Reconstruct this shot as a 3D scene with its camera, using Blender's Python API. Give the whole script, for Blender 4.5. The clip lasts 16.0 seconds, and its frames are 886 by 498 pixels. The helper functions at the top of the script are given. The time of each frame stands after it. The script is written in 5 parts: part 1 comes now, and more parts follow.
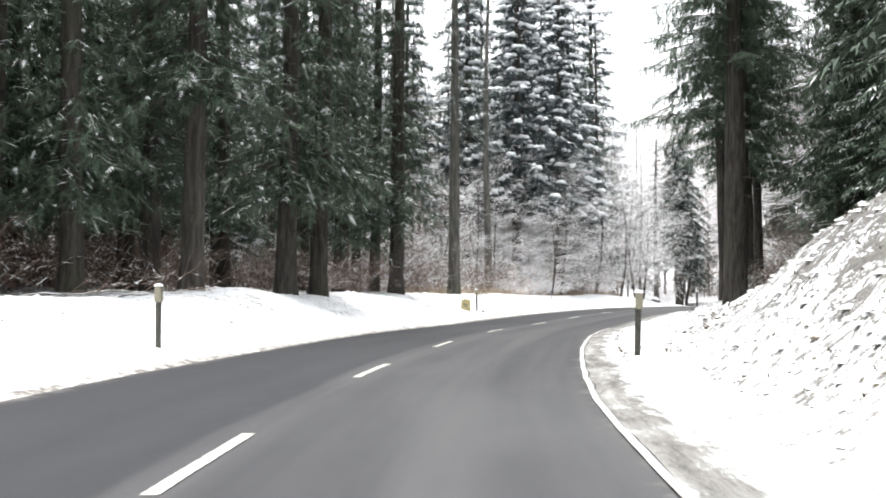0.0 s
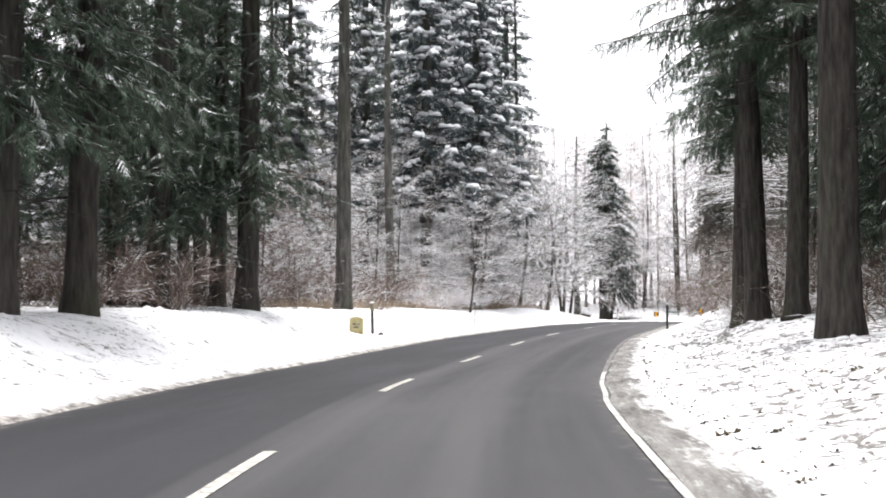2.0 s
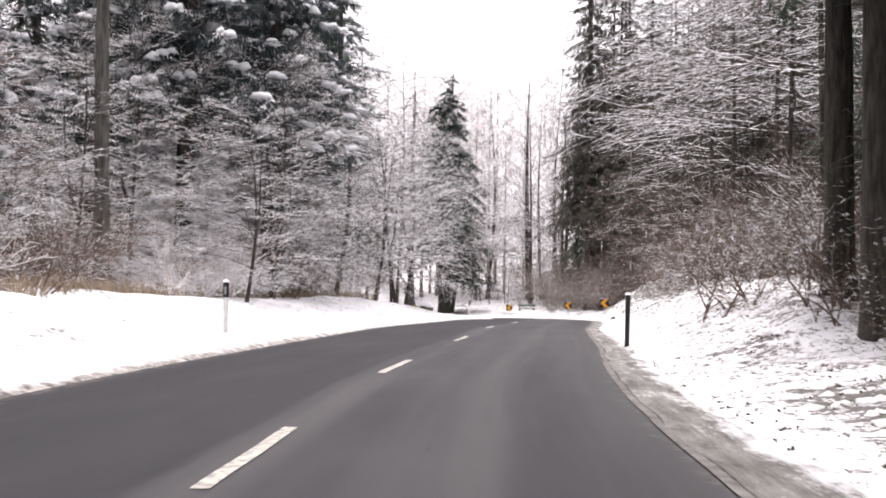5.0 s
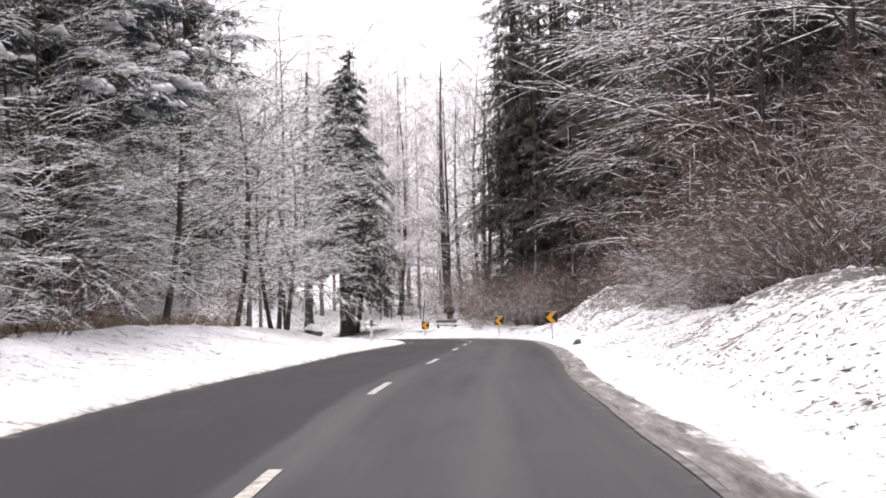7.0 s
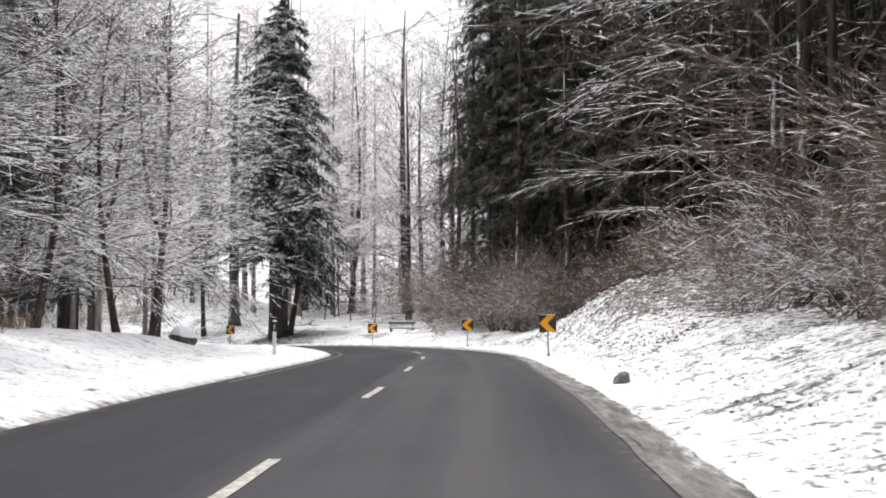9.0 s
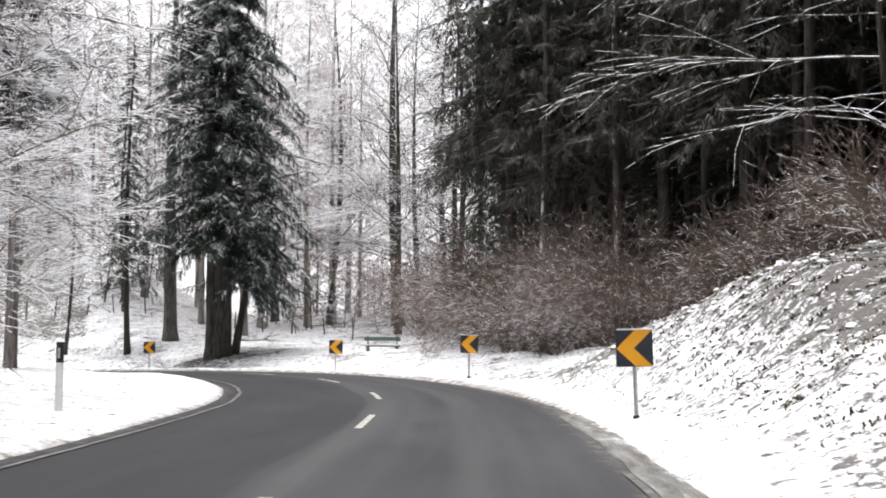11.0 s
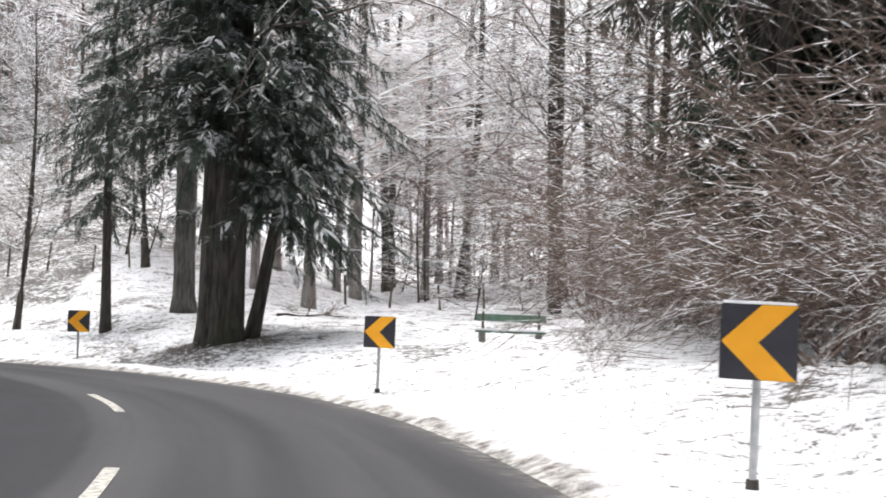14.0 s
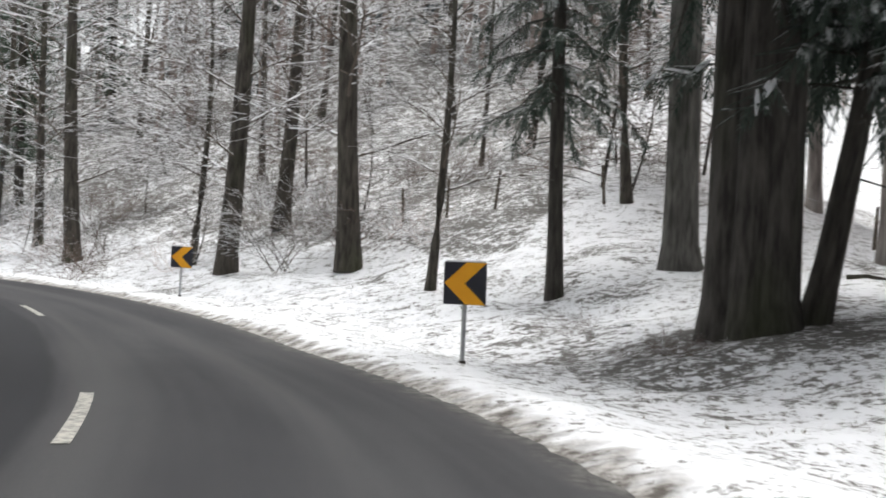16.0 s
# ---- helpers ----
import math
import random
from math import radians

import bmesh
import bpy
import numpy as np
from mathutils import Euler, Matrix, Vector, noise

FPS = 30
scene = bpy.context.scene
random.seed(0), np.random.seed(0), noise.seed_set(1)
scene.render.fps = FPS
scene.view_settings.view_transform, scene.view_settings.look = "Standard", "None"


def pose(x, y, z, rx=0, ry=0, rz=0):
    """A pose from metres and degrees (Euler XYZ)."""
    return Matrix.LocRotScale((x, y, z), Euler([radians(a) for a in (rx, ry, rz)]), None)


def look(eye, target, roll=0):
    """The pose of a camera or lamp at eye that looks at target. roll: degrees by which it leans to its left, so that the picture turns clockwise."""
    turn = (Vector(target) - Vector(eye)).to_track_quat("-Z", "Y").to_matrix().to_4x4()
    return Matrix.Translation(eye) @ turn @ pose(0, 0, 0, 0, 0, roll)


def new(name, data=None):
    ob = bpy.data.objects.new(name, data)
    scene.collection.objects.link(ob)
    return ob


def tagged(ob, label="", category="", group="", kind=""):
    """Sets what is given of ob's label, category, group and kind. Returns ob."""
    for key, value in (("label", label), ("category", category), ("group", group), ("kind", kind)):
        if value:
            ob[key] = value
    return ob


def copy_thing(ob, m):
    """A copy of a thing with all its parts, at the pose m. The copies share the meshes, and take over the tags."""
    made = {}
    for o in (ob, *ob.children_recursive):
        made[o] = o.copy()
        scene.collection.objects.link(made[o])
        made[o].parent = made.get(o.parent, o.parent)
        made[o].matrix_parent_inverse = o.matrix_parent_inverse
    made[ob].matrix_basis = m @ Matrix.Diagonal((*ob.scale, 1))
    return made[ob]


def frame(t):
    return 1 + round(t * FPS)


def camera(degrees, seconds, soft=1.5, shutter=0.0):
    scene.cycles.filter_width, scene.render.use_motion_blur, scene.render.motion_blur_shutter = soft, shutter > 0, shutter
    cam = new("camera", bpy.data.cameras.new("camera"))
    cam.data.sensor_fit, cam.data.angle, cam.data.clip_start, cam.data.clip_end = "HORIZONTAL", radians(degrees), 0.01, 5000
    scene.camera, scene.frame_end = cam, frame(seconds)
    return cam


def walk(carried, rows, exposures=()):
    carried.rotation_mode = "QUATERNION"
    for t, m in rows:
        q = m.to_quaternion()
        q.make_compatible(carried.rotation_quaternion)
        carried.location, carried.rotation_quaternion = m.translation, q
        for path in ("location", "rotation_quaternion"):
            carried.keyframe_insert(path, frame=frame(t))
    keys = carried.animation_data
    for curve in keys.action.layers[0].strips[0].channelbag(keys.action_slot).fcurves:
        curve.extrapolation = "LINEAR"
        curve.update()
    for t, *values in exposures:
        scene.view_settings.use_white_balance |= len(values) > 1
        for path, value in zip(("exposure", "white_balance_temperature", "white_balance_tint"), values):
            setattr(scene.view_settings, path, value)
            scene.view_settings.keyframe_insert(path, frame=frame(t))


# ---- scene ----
cam = camera(41.3, 16.0, 1.8, 0.14)
PATH = [
    (0, (2.154, 3.35, 0.938), (2.145, 5.348, 1.027), 0.2),
    (0.5, (2.246, 7.604, 0.967), (2.291, 9.6, 1.072), -0.5),
    (1, (2.381, 11.885, 0.996), (2.434, 13.881, 1.103), -0.7),
    (1.5, (2.609, 16.238, 1.046), (2.711, 18.232, 1.158), -0.7),
    (2, (2.88, 20.686, 1.102), (3.033, 22.677, 1.214), -0.1),
    (2.5, (3.304, 25.103, 1.093), (3.51, 27.089, 1.205), 0.1),
    (3, (3.907, 29.409, 1.116), (4.129, 31.394, 1.222), 0.2),
    (3.5, (4.515, 33.784, 1.156), (4.807, 35.76, 1.256), 0.2),
    (4, (5.274, 38.147, 1.174), (5.614, 40.116, 1.272), 0.4),
    (4.5, (6.124, 42.576, 1.255), (6.534, 44.532, 1.339), 1.0),
    (5, (7.172, 47.148, 1.245), (7.614, 49.096, 1.341), 1.0),
    (7.5, (14.115, 70.018, 1.691), (14.721, 71.92, 1.812), -0.9),
    (8, (15.718, 74.587, 1.736), (16.335, 76.486, 1.848), 0.0),
    (8.5, (17.363, 79.11, 1.731), (17.992, 81.006, 1.844), 0.1),
    (11, (25.811, 102.125, 1.813), (26.424, 104.023, 1.951), 0.3),
    (11.5, (27.436, 106.615, 1.753), (28.044, 108.517, 1.875), 0.8),
    (12, (28.938, 110.989, 1.66), (29.527, 112.896, 1.793), 1.4),
    (12.5, (30.461, 115.354, 1.632), (31.035, 117.266, 1.75), 1.8),
    (13, (31.898, 119.62, 1.618), (32.451, 121.539, 1.727), 1.4),
    (13.5, (33.121, 123.769, 1.547), (33.574, 125.714, 1.647), 1.5),
    (14, (33.966, 127.804, 1.554), (34.281, 129.776, 1.657), 2.0),
    (14.5, (34.518, 132.002, 1.528), (34.623, 133.997, 1.611), 2.3),
    (15, (34.529, 136.029, 1.491), (34.501, 138.028, 1.571), 2.4),
    (15.5, (34.111, 139.996, 1.457), (33.872, 141.982, 1.48), 2.4),
    (16, (33.169, 144.136, 1.393), (32.653, 146.068, 1.389), 2.8),
]
EXPOSURE = [(0, 1.55, 6500, 8), (1.5, 1.45, 6500, 10), (3.5, 1.2, 6650, 17), (5, 1.08, 6700, 19), (8, 0.78, 6650, 16), (8.7, 0.72, 6550, 12), (11, 0.92, 6500, 11), (13.5, 1.15, 6500, 11), (14.5, 1.05, 6500, 10), (15.3, 1.05, 6500, 9), (16, 0.58, 6500, 8)]
walk(cam, [(t, look(eye, target, roll)) for t, eye, target, roll in PATH], EXPOSURE)

# ---------- sky and light ----------
world = bpy.data.worlds.new("overcast_sky")
scene.world = world
world.use_nodes = True
wn, wl = world.node_tree.nodes, world.node_tree.links
sky = wn.new("ShaderNodeTexSky")
sky.sky_type, sky.sun_disc = "NISHITA", False
sky.sun_elevation, sky.sun_rotation = radians(80), radians(-12)
sky.air_density, sky.dust_density = 1.0, 4.0
grey = wn.new("ShaderNodeHueSaturation")
grey.inputs["Saturation"].default_value = 0.12
wl.new(sky.outputs[0], grey.inputs["Color"])
wl.new(grey.outputs[0], wn["Background"].inputs["Color"])
wn["Background"].inputs["Strength"].default_value = 0.2
sun = new("sun", bpy.data.lights.new("sun", "SUN"))
sun.data.energy, sun.data.angle, sun.data.color = 0.7, radians(25), (1.0, 0.97, 0.93)
sun.matrix_world = look((0, 0, 60), (30 * math.sin(radians(12)), -30 * math.cos(radians(12)), 60 - 30 * math.tan(radians(80))))


# ---------- materials ----------
class Mat:
    """A node material with a few shorthands."""

    def __init__(self, name, rough=0.9, spec=0.3):
        self.m = bpy.data.materials.new(name)
        self.m.use_nodes = True
        self.n, self.l = self.m.node_tree.nodes, self.m.node_tree.links
        self.b = self.n["Principled BSDF"]
        self.b.inputs["Roughness"].default_value = rough
        self.b.inputs["Specular IOR Level"].default_value = spec
        self.geo = self.n.new("ShaderNodeNewGeometry")
        self.obj = self.n.new("ShaderNodeObjectInfo")

    def put(self, socket, target):
        if isinstance(socket, (int, float)):
            target.default_value = socket
        elif isinstance(socket, tuple):
            target.default_value = (*socket, 1)
        else:
            self.l.new(socket, target)

    def noise(self, scale, detail=3, stretch=(1, 1, 1), coord=None, rough=0.6):
        mp = self.n.new("ShaderNodeMapping")
        mp.inputs["Scale"].default_value = stretch
        self.l.new(coord if coord else self.geo.outputs["Position"], mp.inputs["Vector"])
        t = self.n.new("ShaderNodeTexNoise")
        t.inputs["Scale"].default_value, t.inputs["Detail"].default_value = scale, detail
        t.inputs["Roughness"].default_value = rough
        self.l.new(mp.outputs[0], t.inputs["Vector"])
        return t.outputs["Fac"]

    def local(self):
        return self.n.new("ShaderNodeTexCoord").outputs["Object"]

    def uv(self):
        return self.n.new("ShaderNodeTexCoord").outputs["UV"]

    def ramp(self, v, lo, hi, a=0.0, b=1.0):
        r = self.n.new("ShaderNodeMapRange")
        r.inputs[1].default_value, r.inputs[2].default_value = lo, hi
        r.inputs[3].default_value, r.inputs[4].default_value = a, b
        self.put(v, r.inputs[0])
        return r.outputs[0]

    def mul(self, a, b, op="MULTIPLY"):
        r = self.n.new("ShaderNodeMath")
        r.operation = op
        self.put(a, r.inputs[0])
        self.put(b, r.inputs[1])
        return r.outputs[0]

    def mix(self, f, a, b):
        r = self.n.new("ShaderNodeMix")
        r.data_type = "RGBA"
        self.put(f, r.inputs[0])
        self.put(a, r.inputs[6])
        self.put(b, r.inputs[7])
        return r.outputs[2]

    def attr(self, name):
        a = self.n.new("ShaderNodeAttribute")
        a.attribute_name = name
        return a.outputs["Fac"]

    def up(self):
        s = self.n.new("ShaderNodeSeparateXYZ")
        self.l.new(self.geo.outputs["Normal"], s.inputs[0])
        return s.outputs[2]

    def done(self, colour, bump=None, strength=0.4, dist=0.05, rough=None):
        self.put(colour, self.b.inputs["Base Color"])
        if rough is not None:
            self.put(rough, self.b.inputs["Roughness"])
        if bump is not None:
            bp = self.n.new("ShaderNodeBump")
            bp.inputs["Strength"].default_value, bp.inputs["Distance"].default_value = strength, dist
            self.l.new(bump, bp.inputs["Height"])
            self.l.new(bp.outputs[0], self.b.inputs["Normal"])
        return self.m


SNOW = (0.86, 0.87, 0.89)


def snow_ground():
    m = Mat("snow_over_grass", 0.75, 0.25)
    litter_and_shade = m.attr("litter_and_shade")
    lumps = m.noise(2.2, 3, rough=0.6)
    fine = m.noise(8.0, 4, rough=0.7)
    mid = m.noise(0.55, 3)
    tiny = m.noise(24.0, 3, rough=0.7)
    v = m.mul(m.mul(fine, m.mul(lumps, 0.45), "ADD"), m.mul(tiny, 0.5), "ADD")
    v = m.mul(v, m.mul(m.mul(mid, 0.2), m.mul(litter_and_shade, 0.27), "ADD"), "ADD")
    bare = m.ramp(v, 1.17, 1.24, 0.0, 0.9)
    specks = m.ramp(m.mul(tiny, m.mul(lumps, 0.3), "ADD"), 0.82, 0.90, 0.0, 0.5)
    earth = m.mix(m.ramp(tiny, 0.35, 0.65), (0.022, 0.019, 0.015), (0.13, 0.112, 0.09))
    snow = m.mix(m.ramp(lumps, 0.40, 0.66), SNOW, (0.77, 0.78, 0.80))
    snow = m.mix(specks, snow, (0.26, 0.24, 0.21))
    dirt = m.noise(5, 5, rough=0.75)
    soil = m.mix(m.ramp(dirt, 0.40, 0.62), (0.10, 0.088, 0.078), (0.52, 0.50, 0.475))
    wet = m.ramp(m.mul(m.attr("slush"), m.mul(m.noise(2.6, 4), 1.0), "ADD"), 0.80, 1.16)
    relief = m.mul(m.mul(lumps, 1.6), m.mul(fine, m.mul(tiny, 0.3), "ADD"), "ADD")
    return m.done(m.mix(wet, m.mix(bare, snow, earth), soil), relief, 0.5, 0.10)


def asphalt():
    m = Mat("salted_asphalt", 0.8, 0.12)
    uv = m.uv()
    streak = m.noise(1.3, 3, (1.0, 0.03, 1), uv)
    patch = m.noise(0.35, 4, (1, 0.3, 1), uv)
    crack = m.noise(2.2, 6, (1.0, 0.15, 1), uv, 0.75)
    grain = m.noise(90, 2)
    c = m.mix(m.ramp(streak, 0.35, 0.7), (0.044, 0.044, 0.048), (0.076, 0.075, 0.078))
    c = m.mix(m.mul(m.ramp(patch, 0.48, 0.72), 0.6), c, (0.108, 0.107, 0.11))
    xy = m.n.new("ShaderNodeSeparateXYZ")
    m.l.new(uv, xy.inputs[0])
    lane = m.mul(xy.outputs[0], m.mul(m.noise(0.25, 3, (1, 0.4, 1), uv), 0.5), "ADD")
    c = m.mix(m.ramp(lane, -0.12, -0.02, 0.7, 0.0), c, (0.030, 0.031, 0.035))
    seam = m.mul(m.ramp(lane, -0.16, -0.08), m.ramp(lane, -0.06, 0.02, 1.0, 0.0))
    c = m.mix(m.mul(seam, m.ramp(crack, 0.4, 0.6, 0.0, 0.3)), c, (0.02, 0.02, 0.022))
    wheel = m.n.new("ShaderNodeMath")
    wheel.operation = "SINE"
    m.l.new(m.mul(m.mul(xy.outputs[0], 0.35, "ADD"), 4.2), wheel.inputs[0])
    c = m.mix(m.mul(m.mul(m.ramp(wheel.outputs[0], 0.2, 1.0), m.ramp(lane, -0.1, 0.2)), m.ramp(streak, 0.3, 0.6, 0.05, 0.5)), c, (0.105, 0.103, 0.105))
    c = m.mix(m.ramp(crack, 0.66, 0.74, 0.0, 0.5), c, (0.02, 0.02, 0.022))
    c = m.mix(m.ramp(grain, 0.3, 0.8, 0.0, 0.35), c, (0.02, 0.02, 0.022))
    edge = m.attr("edge")
    e = m.ramp(m.mul(edge, m.mul(m.noise(2.5, 4), 0.7), "ADD"), 0.75, 1.15)
    c = m.mix(e, c, m.mix(m.ramp(m.noise(6, 5, rough=0.75), 0.4, 0.62), (0.05, 0.046, 0.042), (0.30, 0.285, 0.265)))
    return m.done(c, grain, 0.25, 0.01, m.ramp(patch, 0.3, 0.8, 0.7, 0.9))


def road_paint():
    m = Mat("worn_road_paint", 0.6, 0.3)
    w = m.noise(14, 4)
    c = m.mix(m.ramp(w, 0.42, 0.66), (0.52, 0.50, 0.45), (0.18, 0.175, 0.165))
    return m.done(c)


def bark(name, dark, light, snow_at, moss=(0.04, 0.05, 0.02), blown=0.0):
    """Furrowed bark, with snow on its upper sides where snow_at is low; blown: how much snow sticks to the weather side."""
    m = Mat(name, 0.92, 0.2)
    co = m.local()
    furrow = m.noise(9, 4, (1, 1, 0.16), co)
    big = m.noise(0.7, 3, (1, 1, 0.4), co)
    c = m.mix(m.ramp(furrow, 0.35, 0.68), dark, light)
    c = m.mix(m.mul(m.ramp(big, 0.5, 0.72), 0.6), c, moss)
    s = m.ramp(m.mul(m.up(), m.mul(m.noise(5, 3), 0.5), "ADD"), snow_at, snow_at + 0.16)
    if blown:
        dot = m.n.new("ShaderNodeVectorMath")
        dot.operation = "DOT_PRODUCT"
        m.l.new(m.geo.outputs["Normal"], dot.inputs[0])
        dot.inputs[1].default_value = (-0.95, 0.0, 0.3)
        streaks = m.noise(1.6, 4, (1, 1, 0.35), rough=0.7)
        stick = m.mul(m.ramp(dot.outputs["Value"], 0.45, 0.85), m.ramp(streaks, 0.66 - 0.2 * blown, 0.72 - 0.2 * blown))
        c = m.mix(m.mul(stick, 0.75), c, SNOW)
    return m.done(m.mix(s, c, SNOW), furrow, 0.8, 0.04)


def twig_wood(name, dark, light, amount):
    """Bare twigs; amount tells how much of their upper side carries snow."""
    m = Mat(name, 0.9, 0.2)
    n = m.noise(4.0, 3)
    c = m.mix(m.noise(6, 2), dark, light)
    lie = m.ramp(m.up(), 0.10, 0.35)
    keep = m.ramp(n, 0.70 - 0.5 * amount, 0.82 - 0.5 * amount)
    return m.done(m.mix(m.mul(lie, keep), c, SNOW))


def needles(name, dark, light, amount):
    m = Mat(name, 0.75, 0.25)
    n = m.noise(1.7, 4)
    c = m.mix(m.geo.outputs["Random Per Island"], dark, light)
    lie = m.ramp(m.up(), 0.25, 0.55)
    keep = m.ramp(n, 0.72 - 0.45 * amount, 0.78 - 0.45 * amount)
    return m.done(m.mix(m.mul(lie, keep), c, SNOW))


def plain(name, a, b, scale=6, rough=0.7, spec=0.3, bump=0.2, metal=0.0):
    m = Mat(name, rough, spec)
    m.b.inputs["Metallic"].default_value = metal
    n = m.noise(scale, 4)
    return m.done(m.mix(m.ramp(n, 0.35, 0.68), a, b), n, bump, 0.02)


M_GROUND, M_ASPHALT, M_PAINT, M_EDGE = snow_ground(), asphalt(), road_paint(), plain("dirty_edge_paint", (0.22, 0.21, 0.20), (0.085, 0.082, 0.08), 4, 0.7, 0.2, 0.05)
M_EDGE_BRIGHT = plain("edge_paint", (0.58, 0.57, 0.55), (0.27, 0.26, 0.25), 3, 0.7, 0.2, 0.05)
M_BARK_SPRUCE = bark("spruce_bark", (0.030, 0.027, 0.024), (0.085, 0.077, 0.068), 1.0)
M_BARK_BLOWN = bark("snow_streaked_bark", (0.040, 0.033, 0.028), (0.115, 0.098, 0.083), 1.0, (0.04, 0.05, 0.02), 0.55)
M_BARK_PINE = bark("grey_spruce_bark", (0.06, 0.057, 0.052), (0.17, 0.162, 0.148), 1.0)
M_BARK_BEECH = bark("beech_bark", (0.032, 0.028, 0.024), (0.11, 0.098, 0.083), 0.95)
M_BARK_GREAT = bark("brown_spruce_bark", (0.034, 0.031, 0.028), (0.102, 0.094, 0.085), 1.0)
# frosty bark, lightened further to stand in for bright haze
M_BARK_FROST_HAZE = bark("frost_haze_bark", (0.15, 0.13, 0.12), (0.36, 0.33, 0.31), 0.8, (0.10, 0.095, 0.08))
M_TWIG = twig_wood("snowy_twigs", (0.055, 0.045, 0.038), (0.15, 0.122, 0.10), 0.56)
# frost on the twigs, plus haze and glare painted in as near-white wood
M_TWIG_LIGHT = twig_wood("frost_haze_twigs", (0.48, 0.38, 0.34), (0.72, 0.61, 0.56), 1.0)
# distant frosted twigs, with haze mixed into the base colour
M_TWIG_FAR = twig_wood("haze_grey_far_twigs", (0.16, 0.128, 0.115), (0.34, 0.278, 0.25), 0.7)
M_TWIG_BROWN = twig_wood("brown_brush", (0.068, 0.049, 0.041), (0.19, 0.138, 0.112), 0.34)
M_NEEDLE_DARK = needles("dark_needles", (0.030, 0.050, 0.035), (0.09, 0.125, 0.085), 0.32)
# nearly snowless needles; deep-wood shade is put into their grey-brown colour
M_NEEDLE_SHADE = needles("shade_toned_needles", (0.056, 0.054, 0.046), (0.115, 0.110, 0.095), 0.06)
M_NEEDLE_DUST = needles("dusted_needles", (0.028, 0.043, 0.033), (0.085, 0.11, 0.090), 0.44)
M_NEEDLE_SNOW = needles("snow_laden_needles", (0.028, 0.040, 0.042), (0.075, 0.095, 0.10), 0.42)
M_SNOWLEAF = needles("snow_dotted_leaves", (0.045, 0.035, 0.022), (0.15, 0.105, 0.065), 0.5)
M_SNOW = plain("fresh_snow", (0.86, 0.87, 0.89), (0.80, 0.81, 0.84), 5, 0.7, 0.25, 0.4)
def tussock(at):
    m = Mat("snow_topped_tussock", 0.85, 0.2)
    n = m.noise(9, 4, rough=0.7)
    c = m.mix(n, (0.05, 0.042, 0.030), (0.24, 0.20, 0.15))
    lie = m.ramp(m.mul(m.up(), m.mul(n, 0.9), "ADD"), at, at + 0.2)
    return m.done(m.mix(lie, c, SNOW), n, 0.8, 0.04)


M_TUSSOCK = tussock(0.93)
M_CLOD = tussock(0.68)
M_GRASS = plain("dead_grass", (0.27, 0.21, 0.155), (0.42, 0.345, 0.265), 3, 0.9, 0.2)
M_TUFT = plain("dark_tufts", (0.03, 0.028, 0.016), (0.13, 0.10, 0.055), 3, 0.9, 0.2)
M_WHITE = plain("white_plastic", (0.78, 0.78, 0.76), (0.66, 0.66, 0.63), 9, 0.45, 0.4, 0.05)
M_BLACK = plain("black_plastic", (0.012, 0.012, 0.014), (0.03, 0.03, 0.032), 9, 0.5, 0.4, 0.05)
M_REFLECT = plain("amber_reflector", (0.17, 0.155, 0.11), (0.27, 0.245, 0.175), 30, 0.3, 0.5, 0.1)
M_STONE = plain("yellow_milestone", (0.36, 0.31, 0.15), (0.50, 0.44, 0.25), 7, 0.85, 0.2, 0.3)
M_PLATE = plain("black_sign_face", (0.018, 0.019, 0.028), (0.03, 0.031, 0.042), 3, 0.4, 0.4, 0.02)
M_YELLOW = plain("amber_sign_film", (0.90, 0.42, 0.014), (0.82, 0.36, 0.012), 3, 0.42, 0.4, 0.02)
M_STEEL = plain("galvanised_steel", (0.36, 0.37, 0.38), (0.50, 0.51, 0.52), 12, 0.45, 0.5, 0.05, 0.6)
M_RUST = plain("dark_clamp", (0.03, 0.028, 0.026), (0.07, 0.06, 0.05), 12, 0.7, 0.3)
M_GREEN = plain("green_bench_paint", (0.07, 0.13, 0.095), (0.15, 0.22, 0.17), 9, 0.55, 0.35, 0.1)
M_CONCRETE = plain("mossy_concrete", (0.09, 0.088, 0.08), (0.22, 0.21, 0.19), 7, 0.9, 0.2, 0.3)
M_POST = plain("dark_stained_post", (0.03, 0.03, 0.026), (0.08, 0.075, 0.062), 12, 0.8, 0.3, 0.2)
M_WOOD = plain("weathered_wood", (0.07, 0.058, 0.045), (0.17, 0.145, 0.115), 12, 0.9, 0.2, 0.3)


